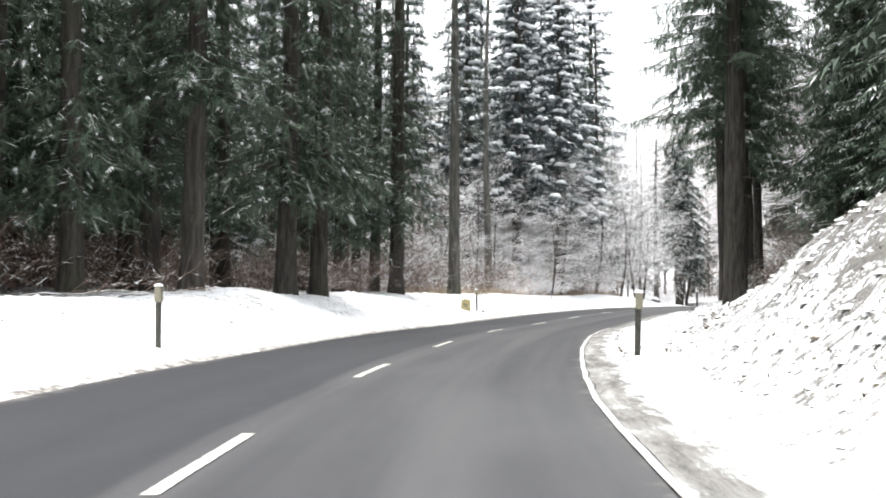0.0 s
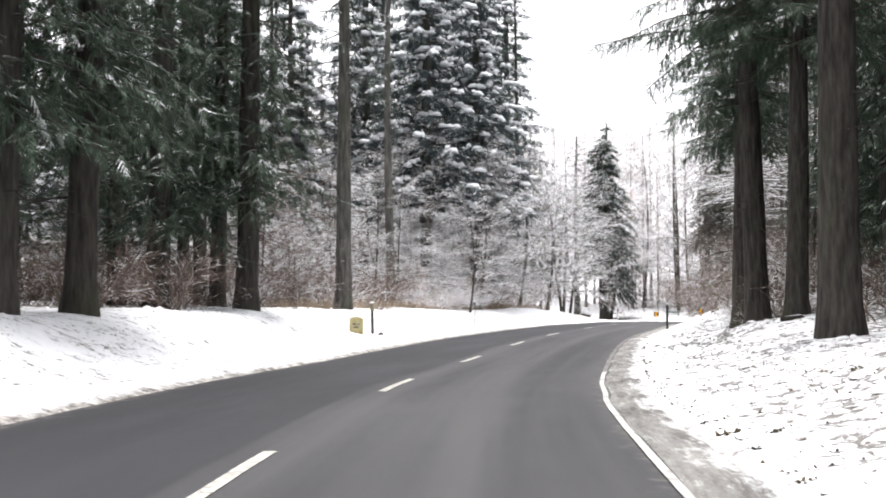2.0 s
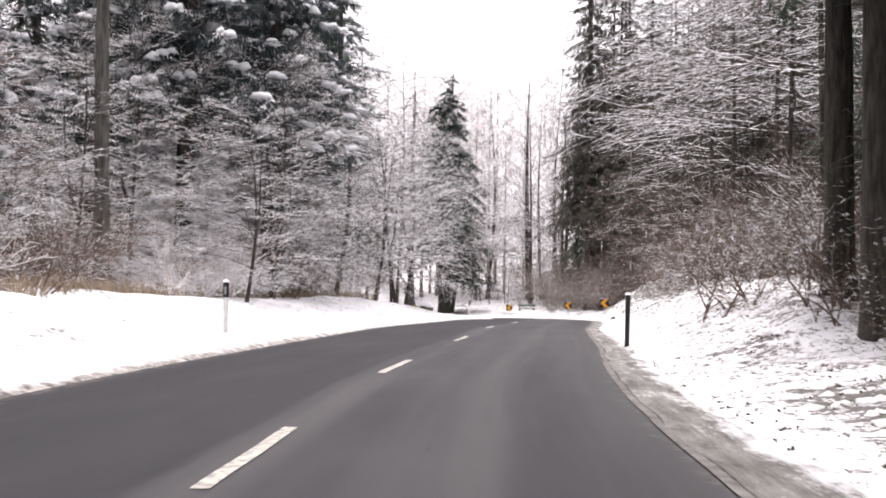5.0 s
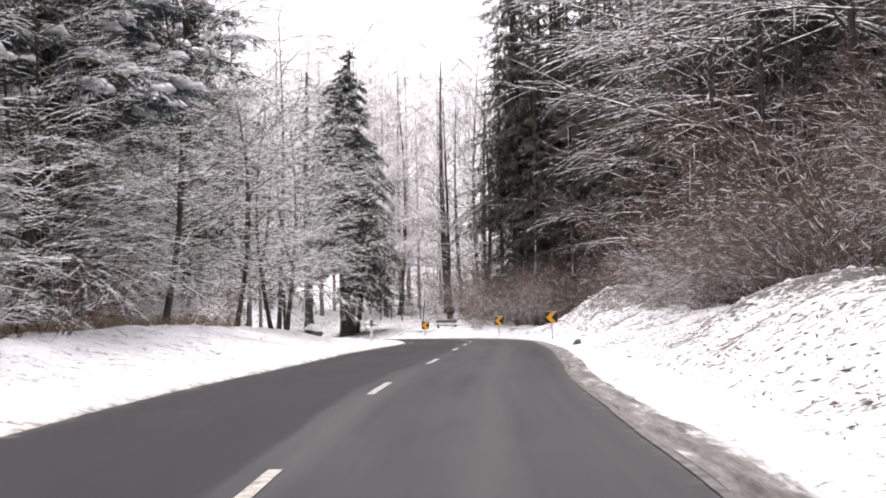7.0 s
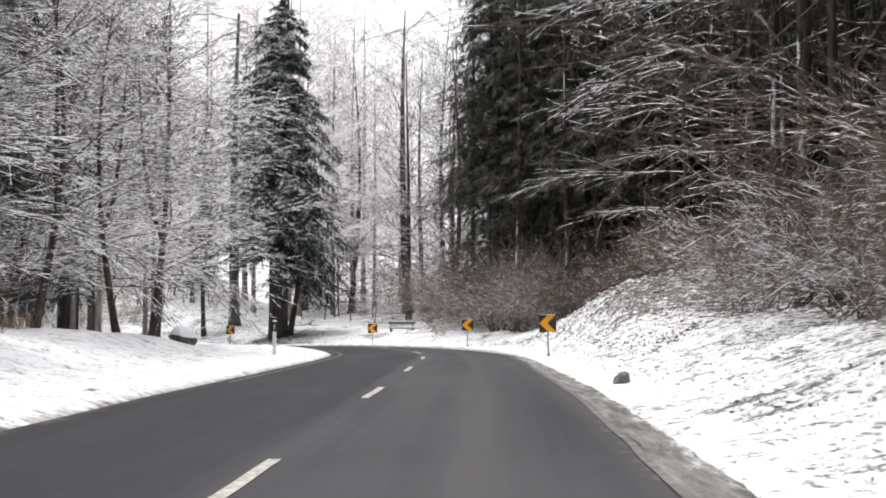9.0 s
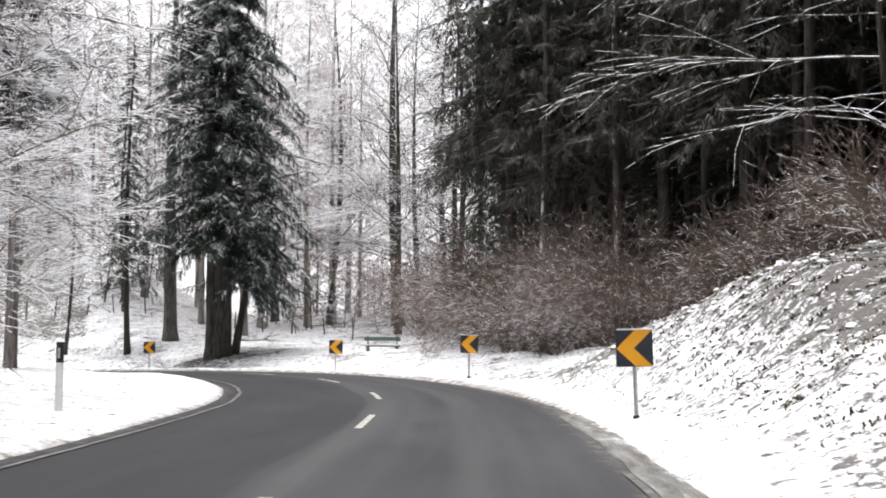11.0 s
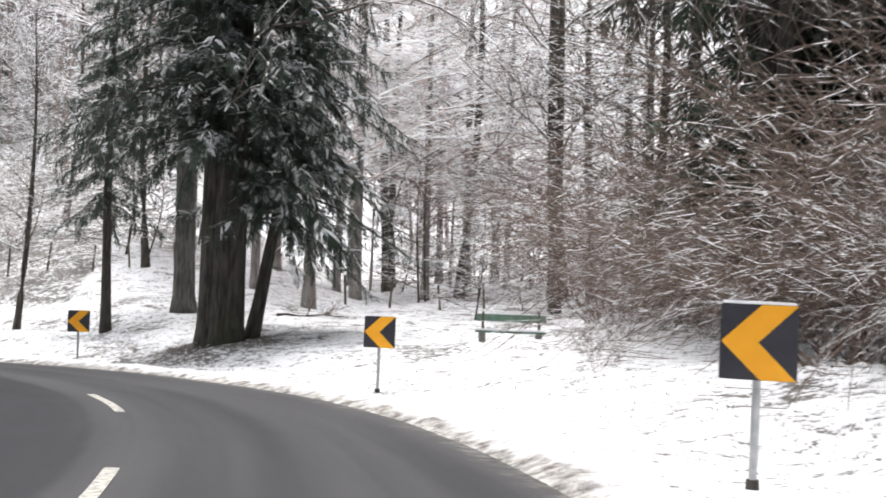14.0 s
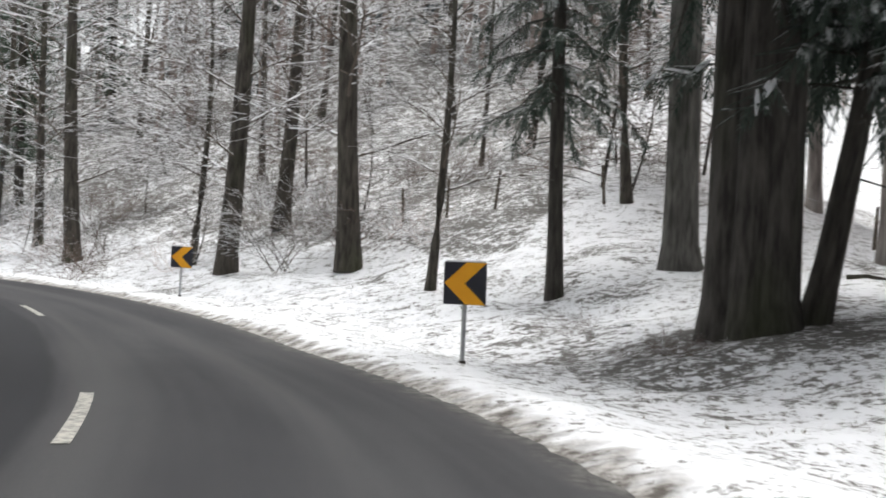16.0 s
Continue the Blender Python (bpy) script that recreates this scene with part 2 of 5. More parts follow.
# ---------- mesh tools ----------
class Build:
    """Collects vertices and faces for one mesh."""

    def __init__(self):
        self.v, self.f = [], []

    def add(self, verts, faces):
        k = len(self.v)
        self.v += [tuple(p) for p in verts]
        self.f += [tuple(i + k for i in f) for f in faces]

    def tube(self, pts, radii, sides=4, cap=False, rough=0.0, rng=None):
        pts = [Vector(p) for p in pts]
        n, vs, fs = len(pts), [], []
        for i, p in enumerate(pts):
            d = (pts[min(i + 1, n - 1)] - pts[max(i - 1, 0)]).normalized()
            side = d.cross(Vector((0, 0, 1)))
            side = side.normalized() if side.length > 0.08 else Vector((1, 0, 0)).cross(d).normalized() * -1
            top = side.cross(d).normalized()
            for j in range(sides):
                a = 2 * math.pi * j / sides
                r = radii[i] * (1 + (rng.uniform(-rough, rough) if rough else 0))
                vs.append(p + top * (math.cos(a) * r) + side * (math.sin(a) * r))
        for i in range(n - 1):
            for j in range(sides):
                a, b = i * sides + j, i * sides + (j + 1) % sides
                fs.append((a, b, b + sides, a + sides))
        if cap:
            fs.append(tuple(range((n - 1) * sides, n * sides)))
            fs.append(tuple(reversed(range(sides))))
        self.add(vs, fs)

    def spray(self, p, d, length, w, teeth=3):
        """A feathered needle frond: narrow side shoots along a thin stem, a little below it at their tips."""
        d = d.normalized()
        side = d.cross(Vector((0, 0, 1)))
        side = side.normalized() if side.length > 0.1 else Vector((1, 0, 0))
        low = side.cross(d).normalized() * -0.25
        vs, fs, gap = [], [], length / (teeth + 0.6)
        for i in range(teeth):
            a, b = p + d * (gap * i), p + d * (gap * (i + 0.75))
            k = w * (1.25 - 0.75 * i / teeth)
            n = len(vs)
            vs += [a, b, b + d * gap * 1.5 + side * k * 0.75 + low * k, b + d * gap * 1.3 - side * k * 0.75 + low * k]
            fs += [(n, n + 1, n + 2), (n + 1, n, n + 3)]
        n = len(vs)
        e = p + d * (gap * (teeth - 0.4))
        vs += [e + side * w * 0.22, e - side * w * 0.22, p + d * length]
        fs.append((n, n + 2, n + 1))
        self.add(vs, [f[::-1] for f in fs])

    def box(self, c, size, m=None):
        x, y, z = (a / 2 for a in size)
        c = Vector(c)
        vs = [c + Vector((sx * x, sy * y, sz * z)) for sz in (-1, 1) for sy in (-1, 1) for sx in (-1, 1)]
        if m:
            vs = [m @ p for p in vs]
        self.add(vs, ((0, 2, 3, 1), (4, 5, 7, 6), (0, 1, 5, 4), (2, 6, 7, 3), (0, 4, 6, 2), (1, 3, 7, 5)))

    def mesh(self, name, material, smooth=False):
        me = bpy.data.meshes.new(name)
        me.from_pydata(self.v, [], self.f)
        me.materials.append(material)
        if smooth:
            me.polygons.foreach_set("use_smooth", [True] * len(me.polygons))
        me.update()
        return me


def part(name, build, material, parent, label="", smooth=False, kind=""):
    me = build if isinstance(build, bpy.types.Mesh) else build.mesh(name, material, smooth)
    ob = new(name, me)
    ob.parent = parent
    return tagged(ob, label, kind=kind)


def bevelled(build, width, segs=2):
    """The collected boxes as a bmesh with rounded edges, made into a mesh."""
    me = build.mesh("bevel", M_WOOD)
    bm = bmesh.new()
    bm.from_mesh(me)
    bmesh.ops.bevel(bm, geom=bm.edges[:], offset=width, segments=segs, affect="EDGES", clamp_overlap=True)
    out = Build()
    bm.verts.index_update()
    out.add([v.co.copy() for v in bm.verts], [tuple(v.index for v in f.verts) for f in bm.faces])
    bm.free()
    bpy.data.meshes.remove(me)
    return out


def lattice(x, y, seed):
    h = np.sin(x * 127.1 + y * 311.7 + seed * 74.7) * 43758.5453
    return h - np.floor(h)


def vnoise(x, y, scale, seed=0):
    """Smooth value noise, -1 to 1."""
    x, y = np.asarray(x) / scale, np.asarray(y) / scale
    xi, yi = np.floor(x), np.floor(y)
    fx, fy = x - xi, y - yi
    fx, fy = fx * fx * (3 - 2 * fx), fy * fy * (3 - 2 * fy)
    a, b = lattice(xi, yi, seed), lattice(xi + 1, yi, seed)
    c, d = lattice(xi, yi + 1, seed), lattice(xi + 1, yi + 1, seed)
    return 2 * ((a * (1 - fx) + b * fx) * (1 - fy) + (c * (1 - fx) + d * fx) * fy) - 1


def step(x, lo, hi):
    t = np.clip((x - lo) / (hi - lo), 0, 1)
    return t * t * (3 - 2 * t)


# ---------- the road's line and the lie of the land ----------
LINE = [(-1.5, -90), (0.2, -40), (0.5, -10), (0.5, 3), (0.55, 11), (1.0, 19), (2.1, 29), (3.4, 37.3), (5.1, 44.8), (7.3, 53.5), (9.7, 61.8),
        (12.6, 70.2), (17.0, 83.2), (20.1, 91.3), (23.8, 101.2), (27.4, 111.3), (29.9, 118.4), (31.8, 124.6), (32.85, 130.8), (33.05, 136),
        (32.6, 141.2), (31.2, 146), (29.0, 150.8), (26.3, 155.3), (22.6, 160.4), (18.0, 165.6), (12, 170.8), (4, 175.5), (-6, 179), (-22, 182), (-60, 186), (-120, 190)]


def dense_line():
    pts = np.array(LINE, float)
    out = []
    for i in range(1, len(pts) - 2):
        p0, p1, p2, p3 = pts[i - 1:i + 3]
        n = max(2, int(np.hypot(*(p2 - p1)) / 0.5))
        for k in range(n):
            t = k / n
            out.append(0.5 * (2 * p1 + (p2 - p0) * t + (2 * p0 - 5 * p1 + 4 * p2 - p3) * t * t + (3 * p1 - p0 - 3 * p2 + p3) * t ** 3))
    out = np.array(out)
    for _ in range(6):
        out[1:-1] = (out[:-2] + 2 * out[1:-1] + out[2:]) / 4
    return out


C = dense_line()
CD = np.gradient(C, axis=0)
CD /= np.hypot(CD[:, 0], CD[:, 1])[:, None]
CN = np.stack((CD[:, 1], -CD[:, 0]), 1)  # to the right of the way
CS = np.concatenate(([0], np.cumsum(np.hypot(*np.diff(C, axis=0).T))))


def by_y(rows):
    """A table by the northing of the road's line, given as arc lengths."""
    ys, vs = [r[0] for r in rows], [r[1] for r in rows]
    k = np.argsort(C[:, 1])
    return np.interp(ys, C[k, 1], CS[k]), vs


ROAD_Z = by_y([(-40, -0.35), (3, -0.2), (20, -0.05), (47, 0.13), (70, 0.48), (80, 0.58), (100, 0.63), (115, 0.5), (125, 0.42), (136, 0.35), (144, 0.26), (151, 0.1), (158, -0.14), (175, -0.22), (188, -0.3)])
BANK_R = by_y([(-30, 2.3), (15, 2.3), (18, 2.2), (22, 1.8), (26, 1.1), (32, 0.6), (40, 0.65), (47, 0.7), (51, 0.6), (55, 0.3), (61, 0.22), (65, 0.5), (69, 1.0), (76, 1.1), (82, 1.35), (86, 1.3), (91, 0.95), (103, 0.85), (108, 0.85), (112, 0.95), (116, 1.5), (118, 2.1), (121, 2.55), (124, 2.3), (127, 1.8), (131, 0.9), (136, 0.4), (142, 0.05), (160, 0.0), (188, 0.3)])
RISE_R = by_y([(-30, 0.2), (26, 0.10), (36, 0.04), (62, 0.03), (72, 0.10), (100, 0.10), (114, 0.12), (119, 0.26), (128, 0.14), (136, 0.03), (150, 0.03), (188, 0.03)])
BANK_L = by_y([(-30, 1.0), (55, 1.0), (70, 0.75), (90, 0.66), (103, 0.85), (114, 0.78), (119, 0.5), (123, 0.15), (150, 0.1), (188, 0.6)])


S_TIGHT = float(np.interp(76, C[:330, 1], CS[:330]))


def road_su(x, y):
    """Arc length along the road's line and distance to the right of it."""
    x, y = np.atleast_1d(np.asarray(x, float)), np.atleast_1d(np.asarray(y, float))
    s, u = np.empty(len(x)), np.empty(len(x))
    for k in range(0, len(x), 20000):
        dx, dy = x[k:k + 20000, None] - C[None, ::2, 0], y[k:k + 20000, None] - C[None, ::2, 1]
        i = np.argmin(dx * dx + dy * dy, axis=1) * 2
        px, py = x[k:k + 20000] - C[i, 0], y[k:k + 20000] - C[i, 1]
        a = px * CD[i, 0] + py * CD[i, 1]
        s[k:k + 20000] = CS[i] + np.clip(a, -1, 1)
        side = px * CN[i, 0] + py * CN[i, 1]
        u[k:k + 20000] = np.where(np.abs(a) < 1.5, side, np.sign(side) * np.hypot(px, py))
    return s, u


def land(x, y):
    """Height of the ground and how little snow hides the litter there, plus painted tree shade on the right bank."""
    x, y = np.atleast_1d(np.asarray(x, float)), np.atleast_1d(np.asarray(y, float))
    s, u = road_su(x, y)
    z = np.interp(s, *ROAD_Z)
    r, l = np.maximum(u, 0), np.maximum(-u, 0)
    lump = vnoise(x, y, 1.25, 1) * 0.8 + vnoise(x * 0.8 + y * 0.6, y * 0.8 - x * 0.6, 2.7, 2)
    wave = vnoise(x, y, 5, 3)
    hr, hl = np.interp(s, *BANK_R), np.interp(s, *BANK_L)
    off = step(np.abs(u), 3.8, 6)
    tight = step(s, S_TIGHT - 6, S_TIGHT + 6)
    late = step(s, S_TIGHT + 46, S_TIGHT + 60)
    shift = 0.34 + 0.01 * tight + 0.25 * late
    base = np.where(u > 0, -0.13 + 0.21 * step(u, 3.3 - shift, 4.5 - 0.35 * tight - shift), -0.13 + 0.21 * step(-u, 2.85, 3.8))
    z = z + base + lump * 0.05 * step(np.abs(u), 3.2, 4)
    z = z + hr * step(r, 3.9 - 0.25 * tight, 7.0) + np.interp(s, *RISE_R) * np.clip(r - 6.5, 0, 45)
    near = 3.8 + 1.4 * step(s, S_TIGHT - 28, S_TIGHT - 19)
    z = z + hl * step(l, near, near * 1.8) + 0.015 * np.clip(l - 9, 0, 40)
    z = z + off * (wave * 0.10 + lump * 0.06 * (1 + (u > 0) * hr * 0.8))
    # the valley behind the bend, and the wooded slope that closes it
    bend = step(s, np.interp(143, C[:380, 1], CS[:380]), np.interp(158, C[:380, 1], CS[:380]))
    steep = 0.055 + 0.31 * (1 - step(x, 25, 40)) * step(x, -60, -10)
    z = z + bend * (u > 0) * steep * np.clip(u - 9.5, 0, 70)
    z = z + step(y, 195, 330) * step(x, -40, 40) * 26 + step(x, 50, 120) * step(y, 100, 200) * 14
    z = z + late * (u > 0) * (-0.17 * step(u, 3.7, 5.0) + 0.5 * step(u, 5.6, 9.0))
    wood = step(l, 7.6, 10.5) * (1 - step(y, 56, 64)) + step(r, 7.0, 10) * (1 - step(y, 56, 70)) * step(y, 26, 36) * 0.9
    wood = wood + step(r, 6.6, 10) * step(y, 76, 92) * (1 - step(y, 128, 142)) + step(r, 6, 9) * (1 - step(y, 22, 27)) * 0.8
    patch = step(vnoise(x, y, 2.1, 11) + 0.5 * vnoise(x, y, 0.8, 12), 0.0, 0.9)
    # the 0.40 term: dirty foot plus canopy shade painted on the bank, y 18-66
    bank = step(r, 3.8, 4.6) * (np.clip(hr, 0, 1.6) * 0.20 + 0.42 * patch + 0.38 * step(r, 5.2, 6.8) * step(hr, 0.9, 1.5) + 0.15 * step(r, 4.9, 6.3) * step(hr, 1.2, 1.8) + 0.40 * (1 - step(y, 58, 66)) * step(y, 18, 30) * (1.5 - 1.0 * step(r, 4.5, 5.6))) + bend * (u > 12) * (x < 27) * 0.5 + 0.7 * np.exp(-((x - 32.8) ** 2 + (y - 159.6) ** 2) / 7) + 0.12 * bend * (u > 4.5)
    width = np.where(u > 0, 0.75 - 0.35 * tight, 0.5)
    slushy = (1 - np.clip((np.abs(u) - 3.2) / width, 0, 1)) * (1 - 0.22 * tight)
    return z, np.minimum(np.clip(wood, 0, 1) * 1.1 + bank, 0.85), slushy, u


def gz(x, y):
    return float(land(x, y)[0][0])


def axis(lo, hi, fine, far):
    """Grid lines, close between lo and hi and wider towards the horizon."""
    mid = list(np.arange(lo, hi + fine / 2, fine))
    d, a, b = fine, [], []
    x0, x1 = lo, mid[-1]
    while x1 < hi + far:
        d *= 1.22
        x0, x1 = x0 - d, x1 + d
        a.append(x0)
        b.append(x1)
    return np.array(a[::-1] + mid + b)


def make_ground():
    xs, ys = axis(-9, 47, 0.36, 2500), axis(4, 178, 0.36, 2500)
    X, Y = np.meshgrid(xs, ys)
    z, lit, s, u = land(X.ravel(), Y.ravel())
    nx, ny = len(xs), len(ys)
    i = (np.arange(ny - 1)[:, None] * nx + np.arange(nx - 1)[None, :]).ravel()
    quads = np.stack((i, i + 1, i + nx + 1, i + nx), 1)
    me = bpy.data.meshes.new("ground")
    me.vertices.add(nx * ny)
    me.vertices.foreach_set("co", np.stack((X.ravel(), Y.ravel(), z), 1).astype(np.float32).ravel())
    me.loops.add(len(quads) * 4)
    me.loops.foreach_set("vertex_index", quads.ravel().astype(np.int32))
    me.polygons.add(len(quads))
    me.polygons.foreach_set("loop_start", np.arange(0, len(quads) * 4, 4, dtype=np.int32))
    me.polygons.foreach_set("use_smooth", np.ones(len(quads), bool))
    me.attributes.new("litter_and_shade", "FLOAT", "POINT").data.foreach_set("value", lit.astype(np.float32))
    me.attributes.new("slush", "FLOAT", "POINT").data.foreach_set("value", s.astype(np.float32))
    me.materials.append(M_GROUND)
    me.update(calc_edges=True)
    me.validate()
    return tagged(new("ground", me), "snow-covered verges, banks and forest floor with dead grass showing", "snowy ground", kind="structure")


def strip(name, s0, s1, cols, material, edges, ds=0.5, wob=0.0, parent=None, label="", fray=0.0):
    """A band along the road. cols: (distance to the right, height over the road); edges: a dirt value for each."""
    ss = np.arange(s0, s1 + ds / 2, ds)
    cx, cy = np.interp(ss, CS, C[:, 0]), np.interp(ss, CS, C[:, 1])
    nx, ny = np.interp(ss, CS, CN[:, 0]), np.interp(ss, CS, CN[:, 1])
    zz = np.interp(ss, *ROAD_Z)
    vs, uv = [], []
    for k in range(len(ss)):
        for u, h in cols:
            w = u + wob * (1 + fray * max(0.0, abs(u) - 3.3)) * float(vnoise(ss[k], u, 1.1, 5)[()])
            vs.append((cx[k] + nx[k] * w, cy[k] + ny[k] * w, zz[k] + h - 0.012 * abs(u) + wob * 0.12 * float(vnoise(ss[k], u * 3, 0.5, 8)[()])))
            uv.append((u, ss[k]))
    n = len(cols)
    fs = [(k * n + j, k * n + j + 1, (k + 1) * n + j + 1, (k + 1) * n + j) for k in range(len(ss) - 1) for j in range(n - 1)]
    me = bpy.data.meshes.new(name)
    me.from_pydata(vs, [], fs)
    me.materials.append(material)
    layer = me.uv_layers.new(name="UVMap")
    idx = np.empty(len(me.loops), np.int32)
    me.loops.foreach_get("vertex_index", idx)
    layer.data.foreach_set("uv", np.array(uv, np.float32)[idx].ravel())
    me.attributes.new("edge", "FLOAT", "POINT").data.foreach_set("value", np.array(list(edges) * len(ss), np.float32))
    me.polygons.foreach_set("use_smooth", [True] * len(me.polygons))
    me.update()
    ob = new(name, me)
    ob.parent = parent
    return tagged(ob, label)


ground = make_ground()
END = CS[-1] - 2
road = strip("road", 2, END, [(-3.9, -0.02), (-3.6, 0), (-3.3, 0), (-2.6, 0.005), (-1.5, 0.01), (0, 0.012), (1.5, 0.01), (2.5, 0.005), (3.1, 0), (3.5, -0.01), (3.8, -0.03)], M_ASPHALT, (1, 0.9, 0.55, 0.1, 0, 0, 0, 0.1, 0.6, 1, 1))
tagged(road, "grey salted asphalt road bending through the wood", "road", kind="structure")


def slush():
    """Grey ploughed snow mixed with grit, in streaks along the road."""
    m = Mat("gritty_slush", 0.75, 0.2)
    uv = m.uv()
    streak = m.noise(2.6, 6, (1.5, 0.2, 1), uv, 0.75)
    grit = m.noise(22, 5, (1, 0.6, 1), uv, 0.8)
    c = m.mix(m.ramp(streak, 0.34, 0.66), (0.10, 0.094, 0.088), (0.42, 0.408, 0.392))
    c = m.mix(m.ramp(grit, 0.52, 0.70, 0.0, 0.6), c, (0.13, 0.115, 0.10))
    clump = m.noise(3.2, 5, (1, 0.5, 1), uv, 0.75)
    f = m.ramp(m.mul(m.mul(m.attr("edge"), 0.7), m.mul(streak, m.mul(clump, 0.9), "ADD"), "ADD"), 1.06, 1.30)
    return m.done(m.mix(f, c, SNOW), m.mul(m.mul(streak, 2.0), grit, "ADD"), 0.8, 0.06)


def s_at(y):
    k = np.argsort(C[:, 1])
    return float(np.interp(y, C[k, 1], CS[k]))


shoulder = strip("slush_verge", s_at(-25), s_at(121), [(3.03, 0.006), (3.15, 0.015), (3.3, 0.022), (3.45, 0.025), (3.65, 0.02), (3.85, -0.03), (4.05, -0.1)], slush(), (0, 0, 0.05, 0.25, 0.5, 0.8, 1), 0.3, 0.05, None, "", 5.0)
tagged(shoulder, "grey gritty slush ploughed up between road and bank", "slush verge", kind="structure")
strip("edge_line", s_at(-20), s_at(42), [(2.94, 0.020), (3.01, 0.020)], M_EDGE_BRIGHT, (0, 0), 0.5, 0.02, road, "white edge line")
strip("edge_line", s_at(42), s_at(113), [(2.93, 0.016), (3.01, 0.016)], M_EDGE, (0, 0), 0.5, 0.02, road, "worn white edge line")
strip("edge_line", s_at(104), s_at(165), [(-2.95, 0.016), (-2.88, 0.016)], M_EDGE, (0, 0), 0.5, 0.02, road, "worn white edge line")
for y in (-7.5, 1.2, 9.8, 18.6, 27.3, 36.6, 44.9, 53.6, 62.0, 71.3, 81.0, 90.3, 99.3, 108.4, 117.6, 125.0, 133.6, 141.2, 150.2, 162.0, 169.5, 174.5):
    a = s_at(y)
    strip("centre_dash", a, a + 2.8, [(-0.055, 0.02), (0.055, 0.02)], M_PAINT, (0, 0), 0.28, 0.01, road)
# ---------- trees ----------
TREES = {}


def place(key, make, x, y, turn=0.0, size=1.0, sink=0.08, lean=0.0, tags=None, z=None):
    """Sets a tree of the kind key at (x, y): built the first time, copied with its parts later."""
    zz = (gz(x, y) if z is None else z) - sink
    m = pose(x, y, zz, lean, lean * 0.5, turn) @ Matrix.Scale(size, 4)
    if key in TREES:
        ob = copy_thing(TREES[key], m)
    else:
        ob = make()
        ob.matrix_basis = m
        TREES[key] = ob
    if tags:
        tagged(ob, *tags)
    return ob


def trunk_build(rng, h, r, sides=9, bend=0.25, flare=1.28, top=0.25, n=12):
    b, pts, rad = Build(), [], []
    ox, oy = rng.uniform(-bend, bend), rng.uniform(-bend, bend)
    for i in range(n):
        k = (i / (n - 1)) ** 1.5
        pts.append((ox * math.sin(k * 2.6), oy * math.sin(k * 3.4), h * k))
        f = 1 + (flare - 1) * math.exp(-h * k / 0.45)
        rad.append(r * f * (1 - (1 - top) * k))
    b.tube(pts, rad, sides, False, 0.07, rng)
    return b, pts


def along(pts, k):
    k = min(max(k, 0), 0.999) * (len(pts) - 1)
    i = int(k)
    return Vector(pts[i]).lerp(Vector(pts[i + 1]), k - i)


def at_height(pts, z):
    for a, b in zip(pts, pts[1:]):
        if a[2] <= z <= b[2]:
            return Vector(a).lerp(Vector(b), (z - a[2]) / (b[2] - a[2]))
    return Vector(pts[-1])


